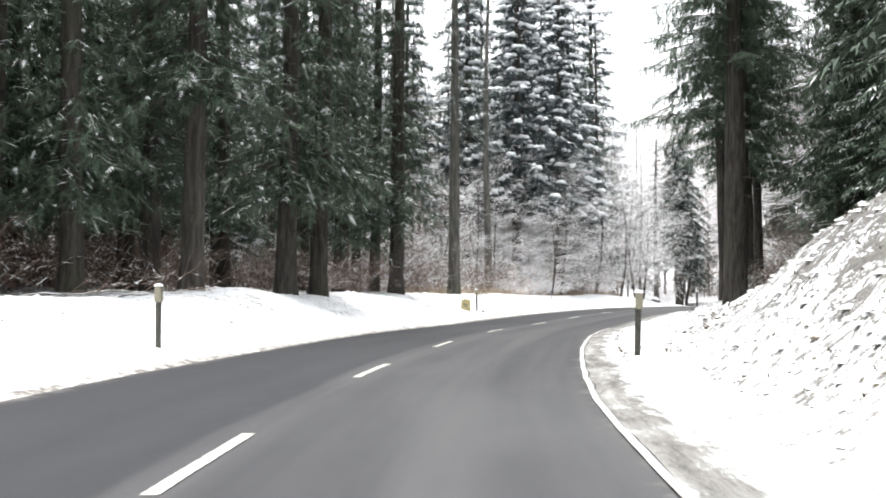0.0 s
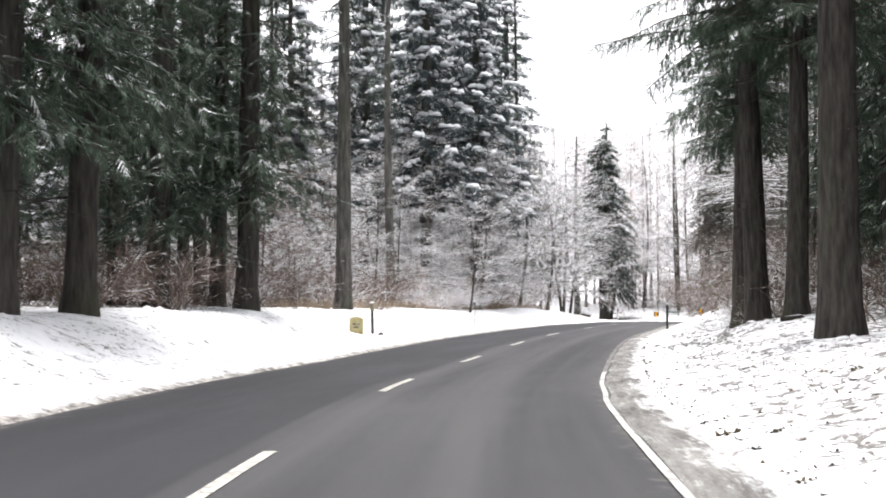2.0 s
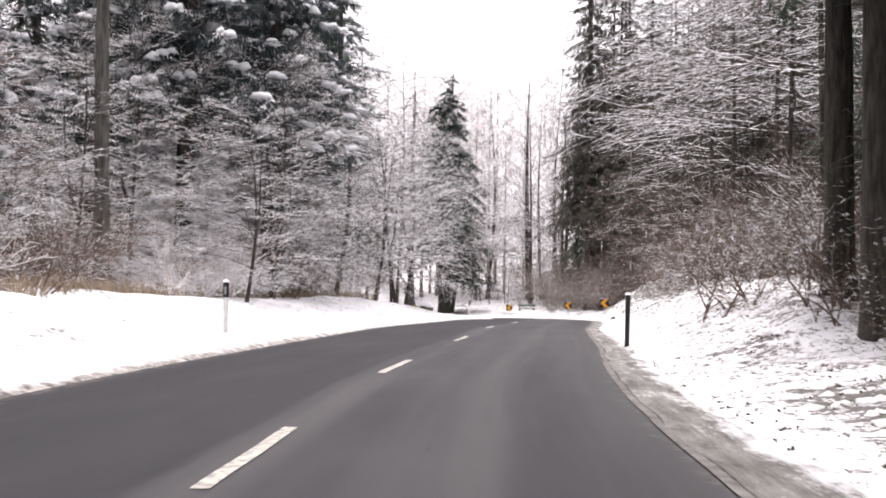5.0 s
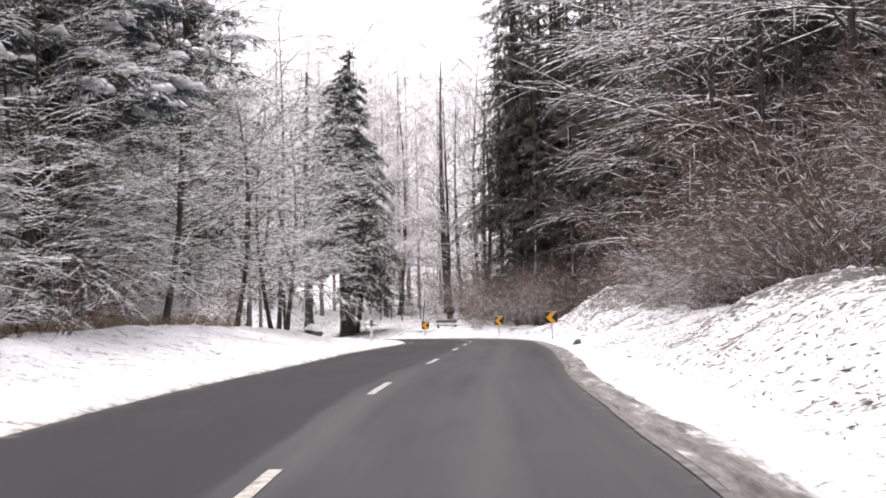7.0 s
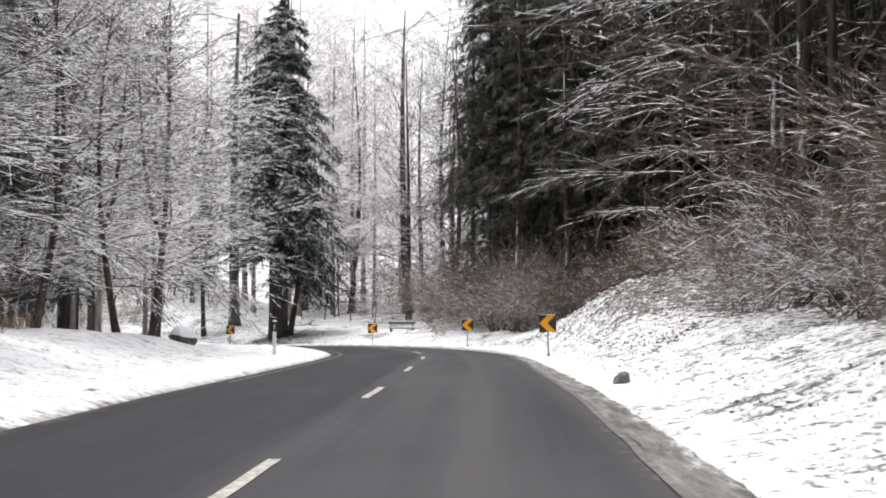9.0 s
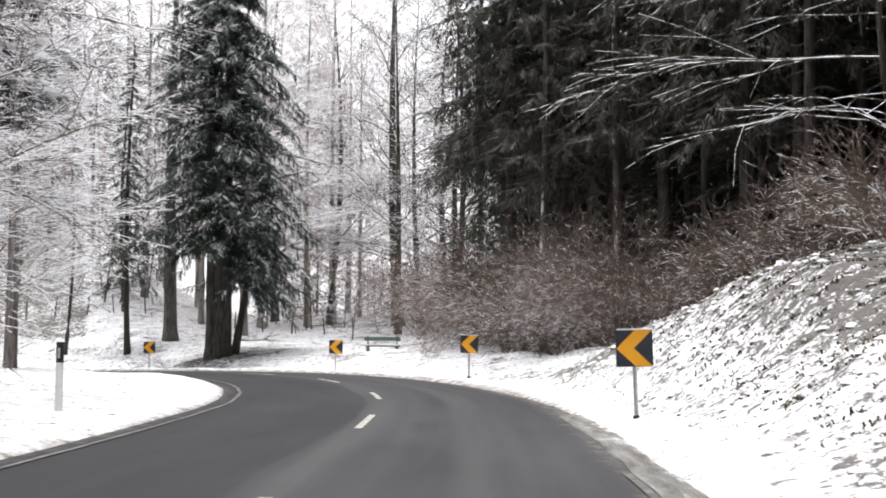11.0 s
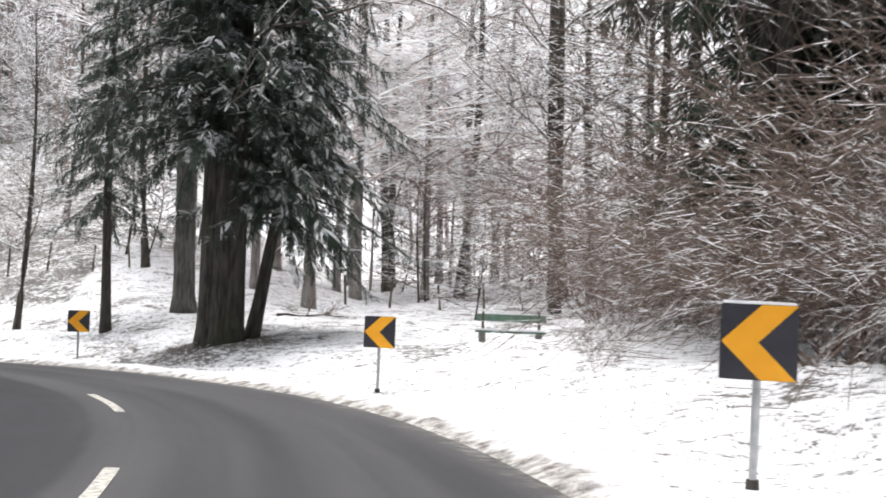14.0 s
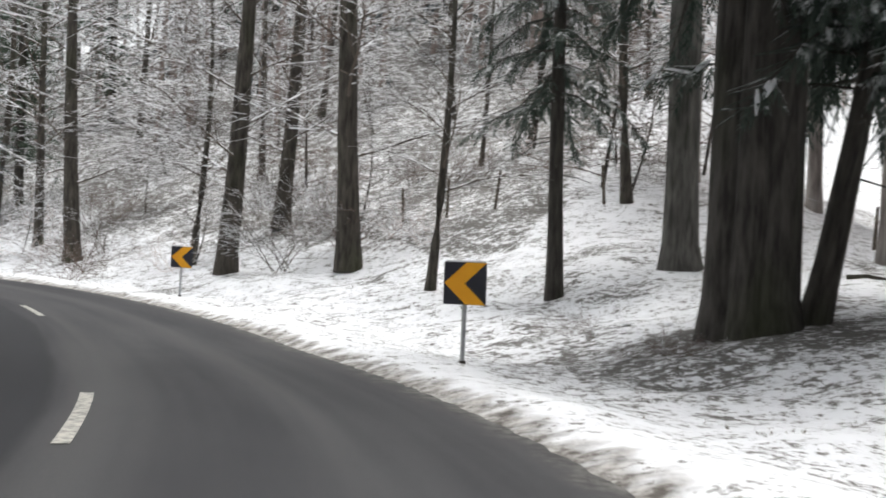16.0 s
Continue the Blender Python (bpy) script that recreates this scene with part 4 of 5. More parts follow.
def beech(i):
    """Kinds: 0 spreading, 1 slim, pale with frost and painted haze, 2 tall, 3 wide with bold boughs, 4 thick-stemmed, 5
    low and many-branched, 6 tall, pale with frost and painted haze, 7 low with long boughs.
    """
    h, r, first = (17, 15, 20, 15, 21, 12, 25, 11)[i], (0.17, 0.13, 0.21, 0.11, 0.36, 0.13, 0.2, 0.10)[i], (2.4, 2.0, 4.0, 5.0, 3.2, 1.8, 4.0, 2.2)[i]
    limbs, reach, up = (24, 24, 22, 20, 20, 34, 34, 11)[i], (6.0, 5.0, 5.5, 7.5, 6.0, 6.5, 5.5, 7.5)[i], (0.35, 0.5, 0.55, 0.2, 0.4, 0.3, 0.6, 0.15)[i]
    kids = ((6, 5), (6, 5), (6, 5), (5, 4), (6, 5), (6, 5), (7, 6), (5, 4))[i]
    twig = (M_TWIG, M_TWIG_LIGHT, M_TWIG, M_TWIG, M_TWIG, M_TWIG, M_TWIG_LIGHT, M_TWIG)[i]
    return lambda: bare_tree(400 + i, h, r, first, limbs, reach, kids, twig, M_BARK_FROST_HAZE if i in (1, 6) else M_BARK_BEECH, up, lean=0.6, low=(0.011, 0.012, 0.012, 0.0075, 0.011, 0.0105, 0.016, 0.0075)[i], low_limbs=1.15, wig=(0.22, 0.22, 0.22, 0.26, 0.22, 0.3, 0.22, 0.26)[i], bow=(0.03, 0.03, 0.03, 0.07, 0.03, 0.045, 0.02, 0.06)[i], fork=0.7 if i == 5 else 0)


def sapling(i):
    return lambda: bare_tree(450 + i, (8.5, 6.5, 11, 10)[i], (0.06, 0.05, 0.08, 0.07)[i], 0.4, (24, 20, 26, 24)[i], (3.6, 3.2, 3.8, 3.6)[i], (5, 4), (M_TWIG_LIGHT, M_TWIG, M_TWIG_LIGHT, M_TWIG_BROWN)[i], (M_BARK_FROST_HAZE, M_BARK_BEECH, M_BARK_FROST_HAZE, M_BARK_BEECH)[i], 0.3, lean=0.5, low=0.012, big=False)


def brush(i):
    return lambda: shrub(480 + i, (9, 8, 9)[i], (3.4, 2.8, 4.4)[i], (0.7, 0.9, 0.6)[i], (8, 5), (M_TWIG_BROWN, M_TWIG_LIGHT, M_TWIG)[i], T_SHRUB, 0.0085)


def thicket(i):
    return lambda: shrub(495 + i, (11, 5)[i], (6.4, 7.5)[i], (0.55, 0.9)[i], ((10, 7), (8, 5))[i], (M_TWIG_BROWN, M_TWIG)[i], T_SHRUB, (0.0055, 0.0055)[i], (0.07, 0.11)[i])


# brush and saplings behind the left verge
for k in range(58):
    y = 66 + k * 0.82 + rnd.uniform(-1, 1)
    c = C[np.argmin(abs(C[:, 1] - y)), 0]
    x = c - rnd.uniform(11.5, 24)
    i = rnd.choice((0, 1, 3, 3)) if y < 84 else rnd.choice((0, 0, 2))
    place(("sap", i), sapling(i), x, y, rnd.uniform(0, 360), rnd.uniform(0.7, 1.2) * (0.8 if y < 84 else 1), tags=T_SAP)
for k in range(60):
    y = 64 + k * 0.8 + rnd.uniform(-1, 1)
    c = C[np.argmin(abs(C[:, 1] - y)), 0]
    x = c - rnd.uniform(10.2, 20)
    i = rnd.choice((0, 0, 1, 2)) if y < 84 else rnd.choice((1, 1, 1, 0))
    place(("brush", i), brush(i), x, y, rnd.uniform(0, 360), rnd.uniform(0.7, 1.1), tags=T_SHRUB)
for k, (x, y, i, sz) in enumerate([(11, 96, 5, 0.8), (11.5, 104.2, 5, 1.0), (9.5, 87, 5, 0.65), (13.5, 113, 5, 1.15), (17.5, 126, 5, 1.2), (4, 86, 5, 0.8), (23, 132.3, 3, 1.25), (17, 128, 0, 1.0), (21, 139, 1, 1.1), (24.0, 146.5, 1, 0.95), (13, 134, 0, 0.95), (14.5, 119, 0, 0.8), (36, 172, 1, 1.6), (38.5, 181, 1, 1.75), (41, 190, 0, 1.6), (44.5, 186, 1, 1.7), (35, 187, 1, 1.7), (48, 196, 1, 1.8), (31, 183, 1, 1.6), (34, 176, 6, 1.0), (38, 186, 6, 1.05), (42, 183, 6, 1.0), (29.5, 178, 2, 0.8), (24, 152, 6, 0.75), (20, 146, 6, 0.8), (26, 170, 2, 0.7), (45, 198, 6, 1.1), (33, 196, 6, 1.0), (47, 188, 6, 0.9), (51, 193, 6, 1.0), (39.5, 197, 6, 1.0), (54, 187, 6, 0.9), (10.5, 99, 5, 1.1), (15.1, 106.7, 5, 1.25), (22.2, 124.7, 5, 1.2), (20.9, 121.0, 5, 1.1), (18.6, 115.5, 5, 1.1), (5.5, 91, 5, 1.0), (12.5, 115, 5, 1.2), (2, 81.5, 5, 0.8)]):
    place(("beech", i), beech(i), x, y, rnd.uniform(0, 360), sz, tags=T_BEECH)

# leafless trees reaching out over the right bank
for k, (x, y, i, sz, rot) in enumerate([(26.5, 79.5, 3, 0.9, 0), (28, 85, 3, 0.9, 120), (30.0, 89, 3, 1.0, 200), (31, 95, 3, 0.95, 60), (33.0, 100, 3, 1.0, 300), (35, 105, 3, 1.0, 20), (24, 73.5, 3, 0.8, 160), (34, 91.5, 3, 1.1, 10), (43, 122, 3, 0.9, 150), (40.2, 119.5, 7, 0.9, 200)]):
    place(("beech", i), beech(i), x, y, rot, sz, tags=T_BEECH)
for k in range(34):
    y = 68 + k * 1.25 + rnd.uniform(-1, 1)
    c = C[np.argmin(abs(C[:, 1] - y)), 0]
    i = 0 if k % 3 else 2
    if k % 2:
        place(("brush", i), brush(i), c + rnd.uniform(8.5, 13), y, rnd.uniform(0, 360), rnd.uniform(0.7, 1.0), tags=T_SHRUB)
    elif k % 4:
        place(("sap", 3), sapling(3), c + rnd.uniform(9, 14), y, rnd.uniform(0, 360), rnd.uniform(0.7, 1.0), tags=T_SAP)
for k in range(34):
    y = 79 + k * 0.78 + rnd.uniform(-0.8, 0.8)
    c = C[np.argmin(abs(C[:, 1] - y)), 0]
    i = 1 if k % 4 == 3 else 0
    place(("thicket", i), thicket(i), c + rnd.uniform(8.3, 12.0), y, rnd.uniform(0, 360), rnd.uniform(0.5, 1.05), tags=("tall tangled brown thicket with snow on its twigs", "thicket", "roadside thicket"))
for k in range(12):
    y = 115 + k * 1.45 + rnd.uniform(-0.5, 0.5)
    c = C[np.argmin(abs(C[:, 1] - y)), 0]
    place(("brush", 0), brush(0), c + rnd.uniform(8.6, 10.2), y, rnd.uniform(0, 360), rnd.uniform(0.5, 0.85), tags=T_SHRUB)
for x, y, sz in [(-2.6, 45.6, 0.75), (-1.4, 48.8, 0.7), (-3.6, 42.6, 0.6), (-0.2, 57.2, 0.7), (-5.6, 36.8, 0.6), (-1.6, 52.2, 0.6)]:
    place(("brush", 0), brush(0), x, y, 61 * y, sz, tags=("brown leafless bush at the foot of the roadside stand", "shrub", "roadside shrubs"))
# the thicket behind the chevron signs
for k in range(30):
    y = rnd.uniform(134, 151)
    x = rnd.uniform(40.8, 29.5 + (y - 111) * 0.558)
    i = 1 if k % 7 == 0 else 0
    place(("thicket", i), thicket(i), x + max(0, y - 141) * 0.55, y, rnd.uniform(0, 360), rnd.uniform(0.6, 1.1), tags=("tall tangled brown thicket with snow on its twigs", "thicket", "roadside thicket"))

for x, y, sz, i in [(44.3, 153.5, 0.55, 0), (45, 156, 0.7, 0), (47, 158.5, 0.8, 1), (44.8, 151, 0.8, 0), (48.5, 161.5, 0.9, 0), (46.5, 153, 0.9, 1), (50, 157, 1.0, 0), (51, 165, 0.9, 0), (53, 171, 1.0, 1), (49, 168, 0.7, 0), (44.6, 157, 0.55, 0), (45.4, 159, 0.75, 0), (46.6, 161, 0.85, 0), (45.6, 163.5, 0.9, 1), (43.2, 147.8, 0.5, 0), (43.6, 145.8, 0.65, 0), (45.6, 156.8, 0.8, 1), (46.4, 158.6, 1.2, 0), (46.6, 161.2, 1.3, 0), (44.3, 162.6, 1.1, 0), (47.2, 165, 1.3, 0), (48.4, 160, 1.35, 0), (46.4, 168, 1.1, 0), (44.9, 150.2, 1.15, 0), (46.2, 153.2, 1.25, 0), (44.0, 146.6, 1.05, 0)]:
    place(("thicket", i), thicket(i), x, y, rnd.uniform(0, 360), sz, tags=("tall tangled brown thicket with snow on its twigs", "thicket", "roadside thicket"))

# ---------- the great spruce in the bend ----------
def great_spruce():
    rng = random.Random(900)
    ob = new("spruce")
    crown, wood, pads = Build(), Build(), Build()
    trunks = []
    for k, (dx, dy, r, h, lx, ly) in enumerate([(0.2, 0.0, 0.42, 24, 0.3, 0), (-0.27, 0.1, 0.34, 21, -0.3, 0.3), (0.0, -0.22, 0.26, 17, -0.1, 0.2)]):
        b, pts, rad = Build(), [], []
        for i in range(14):
            t = (i / 13) ** 1.4
            pts.append((dx + lx * t, dy + ly * t, h * t))
            rad.append(r * (1 + 0.3 * math.exp(-h * t / 0.5)) * (1 - 0.9 * t))
        b.tube(pts, rad, 12, False, 0.06, rng)
        trunks.append(pts)
        part("trunk", b, M_BARK_GREAT, ob, smooth=True)
    for i in range(390):
        k = ((i + rng.random()) / 390) ** 1.1
        pts = trunks[0] if rng.random() < 0.72 else trunks[1]
        a = i * 2.39996 + rng.uniform(-0.4, 0.4)
        z = (5.6 if math.cos(a - 0.3) < 0.35 else 4.3) + 18.2 * k
        reach = (3.8 * (1 - k ** 2.6) + 0.5) * rng.uniform(0.55, 1.12)
        if math.cos(a - 0.25) > 0.6 and k < 0.4:
            reach *= 1.1
        bough(crown, wood, rng, at_height(pts, z), a, reach, (0.62 if math.cos(a - 0.3) > 0.2 else 0.42) * rng.uniform(0.6, 1.25), 0.08, 40, 0.10, 0.9, pads if rng.random() < 0.7 else None, 4, 0.5, 0.6)
    part("dead_wood", wood, M_BARK_SPRUCE, ob, kind="stuff")
    part("crown", crown, M_NEEDLE_DUST, ob, kind="stuff")
    part("snow_load", pads, M_SNOW, ob, "pads of fresh snow", True, "stuff")
    for z, d, l in [(6.4, (-0.35, -1, -0.10), 5.0), (9.5, (0.95, -0.3, 0.35), 6.5), (8.4, (0.6, -0.9, 0.1), 5.2), (11.5, (-0.5, -1, 0.2), 5.0)]:
        b = Build()
        limb(b, rng, at_height(trunks[0], z), Vector(d), l * 1.1, 0.075, 2, 0.5, 0.05, (3, 2), 0.34, 0.014)
        part("bare_limb", b, M_TWIG, ob, "bare snow-lined limb")
    return tagged(ob, "great multi-stemmed spruce with low-hanging dusted boughs on a snowy mound", "spruce tree")


place("great", great_spruce, 33.1, 160.4, 0, 1.0, 0.15)
leaning = conifer(910, 9, 0.21, 3.4, 2.7, 1.2, 46, 36, 0.10, M_NEEDLE_DUST, M_BARK_SPRUCE, 0.6, 0.05, 0.9, snow=True, stubs=4, teeth=4, pad=0.5, most=0.55, tags=("leaning spruce with low drooping boughs beside the great spruce", "spruce tree"))
leaning.matrix_basis = pose(33.95, 160.9, gz(33.95, 160.9) - 0.15, 0, 8, 0)
place("grey_trunk", lambda: conifer(912, 23, 0.40, 8.5, 2.4, 0.8, 60, 12, 0.14, M_NEEDLE_DUST, M_BARK_PINE, 0.5, 0.05, 0.5, stubs=14, teeth=5), 31.6, 169.6, 120, 1.0, tags=("thick grey-barked spruce behind the great spruce", "spruce tree"))
place("young", lambda: conifer(911, 17, 0.17, 4.0, 1.9, 0.5, 90, 26, 0.09, M_NEEDLE_DUST, M_BARK_SPRUCE, 0.55, 0.0, 0.8, stubs=6, teeth=4, most=0.5), 29.2, 168.0, 60, 1.0, tags=("slim spruce with a dark hanging crown behind the chevron sign", "spruce tree"))

# trees on the slope behind the bend
for k, (x, y, i, sz, rot) in enumerate([(21.9, 176, 4, 1.0, 30), (17.4, 177.4, 4, 0.95, 150), (16.7, 183.2, 4, 0.85, 210), (24.5, 189, 2, 0.95, 80), (22.9, 187.6, 2, 0.6, 10), (14.8, 180.2, 2, 0.8, 95), (8.5, 183, 4, 0.9, 0), (5, 186, 0, 1.1, 45), (12, 192, 2, 1.0, 190), (19, 198, 2, 1.0, 270), (28, 199, 2, 0.9, 300), (33, 192, 1, 0.8, 20), (39.6, 185.3, 1, 0.55, 50), (45, 194, 1, 0.7, 100), (46.7, 176.3, 4, 1.2, 10), (49.0, 179, 2, 1.4, 170), (50, 174, 0, 1.3, 220), (52, 182, 2, 1.6, 260), (43.8, 184, 2, 1.5, 40), (45.2, 171, 2, 1.3, 130), (41.5, 193, 2, 1.5, 310), (48.2, 169, 2, 1.35, 80), (43, 207, 1, 0.9, 340), (0, 190, 2, 1.1, 120), (3, 197, 0, 1.1, 210), (31, 205, 0, 1.0, 30), (10, 204, 2, 1.1, 75)]):
    place(("beech", i), beech(i), x, y, rot, sz, tags=T_BEECH)
for k in range(30):
    x, y = rnd.uniform(40, 56), rnd.uniform(163, 200)
    i = rnd.choice((1, 1, 3))
    place(("sap", i), sapling(i), x, y, rnd.uniform(0, 360), rnd.uniform(0.7, 1.2), tags=T_SAP)
for k in range(22):
    x, y = rnd.uniform(2, 36), rnd.uniform(180, 206)
    i = rnd.choice((1, 1, 3))
    place(("sap", i), sapling(i), x, y, rnd.uniform(0, 360), rnd.uniform(0.7, 1.2), lean=rnd.uniform(-8, 8), tags=T_SAP)
for k in range(26):
    x, y = rnd.uniform(2, 26), rnd.uniform(177, 192)
    i = rnd.randrange(3)
    place(("brush", i), brush(i), x, y, rnd.uniform(0, 360), rnd.uniform(0.45, 0.8), tags=T_SHRUB)


def far_woods():
    """Leafless and evergreen woods on the far slopes, joined into one mesh each."""
    rng = random.Random(31)
    b, g = Build(), Build()
    for k in range(430):
        a, d = rng.uniform(-0.75, 0.95), rng.uniform(60, 190)
        x, y = 33 + math.sin(a) * d, 150 + math.cos(a) * d
        if k >= 340:
            x, y = rng.uniform(-40, 32), rng.uniform(196, 245)
        elif 36 < x < 52 and y < 190:
            continue
        z = gz(x, y) - 0.2
        if rng.random() < 0.25:
            h = rng.uniform(15, 24)
            b.tube([(x, y, z), (x, y, z + h)], [0.22, 0.03], 5)
            for i in range(44):
                t = (i + rng.random()) / 44
                az = rng.uniform(0, 6.28)
                g.spray(Vector((x, y, z + 2 + (h - 2) * t)), Vector((math.cos(az), math.sin(az), -0.45)), 3.0 * (1 - t) + 0.6, 0.5)
        else:
            h = rng.uniform(13, 20)
            pts = [Vector((x + rng.uniform(-0.4, 0.4) * i, y, z + h * i / 4)) for i in range(5)]
            b.tube(pts, [0.15, 0.13, 0.10, 0.07, 0.03], 5)
            for i in range(26):
                q = along(pts, rng.uniform(0.2, 0.98))
                az = rng.uniform(0, 6.28)
                l = rng.uniform(1.5, 4.5)
                e = q + Vector((math.cos(az) * l, math.sin(az) * l, l * rng.uniform(0.1, 0.8)))
                b.tube([q, (q + e) / 2 + Vector((0, 0, 0.2)), e], [0.05, 0.04, 0.02], 3)
                for j in range(7):
                    m = q.lerp(e, rng.uniform(0.3, 0.95))
                    f = m + Vector((rng.uniform(-1.6, 1.6), rng.uniform(-1.6, 1.6), rng.uniform(-0.2, 1.2)))
                    b.tube([m, f], [0.028, 0.02], 3)
    # the twig colour carries both frost and the paleness of haze
    ob = tagged(new("far_woods", b.mesh("far_woods", M_TWIG_FAR)), "frosted leafless woods on the far slope, paled with painted haze", "woods", kind="stuff")
    tagged(new("far_spruces", g.mesh("far_spruces", M_NEEDLE_SNOW)), "snowy evergreens on the far slope", "woods", kind="stuff")


far_woods()


# ---------- roadside things ----------
def delineator(style):
    """A roadside marker post about a metre high."""
    ob = new("marker_post")
    h = 1.05
    b = Build()
    if style == "white":
        prof = [(0.06 * math.cos(a), 0.045 * math.sin(a)) for a in np.linspace(0, 2 * math.pi, 10, endpoint=False)]
    else:
        prof = [(0.05 * math.cos(a), 0.05 * math.sin(a)) for a in np.linspace(0, 2 * math.pi, 10, endpoint=False)]
    lo, hi = -0.3, h
    b.add([(x, y, z) for z in (lo, h * 0.70 if style == "white" else hi) for x, y in prof], [(j, (j + 1) % 10, 10 + (j + 1) % 10, 10 + j) for j in range(10)] + [tuple(range(10, 20))])
    # style dark: the post's backlit side is painted in as a black body
    part("body", b, M_WHITE if style == "white" else (M_BLACK if style == "dark" else M_POST), ob, smooth=False)
    if style == "white":
        b = Build()
        b.add([(x * 1.02, y * 1.02, z) for z in (h * 0.70, h) for x, y in prof], [(j, (j + 1) % 10, 10 + (j + 1) % 10, 10 + j) for j in range(10)] + [tuple(range(10, 20))])
        part("black_band", b, M_BLACK, ob, "black top band")
        b = Build()
        b.box((0, -0.05, h * 0.84), (0.04, 0.012, 0.16))
        part("reflector", bevelled(b, 0.004), M_STEEL, ob, "small grey reflector")
    if style == "box":
        b = Build()
        b.box((0.01, -0.02, h - 0.14), (0.125, 0.11, 0.26))
        part("reflector_box", bevelled(b, 0.012), M_REFLECT, ob, "amber reflector box")
    b = Build()
    n, r = 9, 0.075 if style != "box" else 0.085
    b.add([(0, 0, h + 0.055)] + [(r * 0.75 * math.cos(6.283 * j / n), r * 0.7 * math.sin(6.283 * j / n), h + 0.04) for j in range(n)] + [(r * math.cos(6.283 * j / n), r * 0.9 * math.sin(6.283 * j / n), h + 0.0) for j in range(n)],
          [(0, 1 + j, 1 + (j + 1) % n) for j in range(n)] + [(1 + j, 1 + n + j, 1 + n + (j + 1) % n, 1 + (j + 1) % n) for j in range(n)])
    part("snow_cap", b, M_SNOW, ob, "little cap of snow", True)
    return ob


def heading(x, y):
    i = int(np.argmin((C[:, 0] - x) ** 2 + (C[:, 1] - y) ** 2))
    return math.degrees(math.atan2(CD[i, 1], CD[i, 0])) - 90


G = "marker posts along the road"
for style, x, y, tilt, words in [("box", 5.3, 22.95, 2.5, "dark roadside marker post with an amber reflector box and snow cap"), ("box", -2.78, 23.4, -3, "weathered roadside marker post with a reflector box and snow cap"),
                                 ("box", 3.56, 61.0, -5, "leaning roadside marker post with an amber reflector box"), ("white", 8.2, 72.0, 0, "white roadside marker post with a black top and snow cap"),
                                 ("dark", 16.18, 69.75, 1.5, "dark roadside marker post seen against the snow"), ("white", 25.79, 121.2, 1, "white roadside marker post with a slanted black band")]:
    place(("post", style), lambda st=style: delineator(st), x, y, heading(x, y), 1.0, 0.0, tilt, (words, "marker post", G))


def milestone():
    ob = new("milestone")
    b, n = Build(), 9
    w, d, h = 0.22, 0.13, 0.44
    ring = [(-w, -0.1), (w, -0.1), (w, h)] + [(w * math.cos(math.pi * k / n), h + 0.10 * math.sin(math.pi * k / n)) for k in range(1, n)] + [(-w, h)]
    m = len(ring)
    ins = [(x * 0.93, z if z < 0 else z * 0.985) for x, z in ring]
    vs = [(x, -d, z) for x, z in ins] + [(x, -d + 0.025, z) for x, z in ring] + [(x, d - 0.02, z) for x, z in ring] + [(x, d, z) for x, z in ins]
    fs = [tuple(reversed(range(m))), tuple(range(3 * m, 4 * m))]
    for k in range(3):
        fs += [(k * m + j, (k + 1) * m + j, (k + 1) * m + (j + 1) % m, k * m + (j + 1) % m)[::-1] for j in range(m)]
    b.add(vs, fs)
    part("stone", b, M_STONE, ob)
    b = Build()
    for z, x0, x1 in ((0.30, -0.12, 0.02), (0.30, 0.05, 0.13), (0.20, -0.07, 0.09)):
        b.box(((x0 + x1) / 2, -d - 0.002, z), (x1 - x0, 0.006, 0.05))
    part("inscription", b, M_CONCRETE, ob, "worn inscription")
    return ob


place("milestone", milestone, 3.0, 59.55, heading(3, 59.5) + 8, 1.0, 0.0, 1.5, ("squat yellow milestone with a rounded top in the snow", "milestone"))


def chevron_sign():
    """A square bend marker on a steel post."""
    ob = new("chevron_sign")
    b = Build()
    b.box((0, 0, 1.05), (0.53, 0.025, 0.53))
    plate = part("plate", bevelled(b, 0.008), M_PLATE, ob)
    b = Build()
    for y0, y1 in ((-0.019, -0.014),):
        p = [(-0.258, 1.05), (0.012, 1.312), (0.26, 1.312), (-0.005, 1.05), (0.26, 0.788), (0.012, 0.788)]
        vs = [(x, y0, z) for x, z in p] + [(x, y1, z) for x, z in p]
        b.add(vs, [(0, 3, 2, 1), (0, 5, 4, 3)] + [(j, (j + 1) % 6, 6 + (j + 1) % 6, 6 + j) for j in range(6)])
    part("chevron", b, M_YELLOW, plate, "amber arrow pointing round the bend")
    b = Build()
    b.tube([(0, 0.04, -0.3), (0, 0.04, 1.3)], [0.03, 0.03], 10, True)
    part("post", b, M_STEEL, ob, smooth=False)
    b = Build()
    for z in (0.88, 1.22):
        b.box((0, 0.035, z), (0.09, 0.05, 0.035))
    part("bracket", b, M_STEEL, ob)
    b = Build()
    b.tube([(0, 0.04, -0.02), (0, 0.04, 0.09)], [0.05, 0.045], 8, True)
    part("ground_socket", b, M_RUST, ob, "dark ground socket")
    b = Build()
    b.box((0, 0, 1.325), (0.51, 0.04, 0.022))
    part("snow_cap", bevelled(b, 0.01), M_SNOW, ob, "thin rim of snow")
    return ob


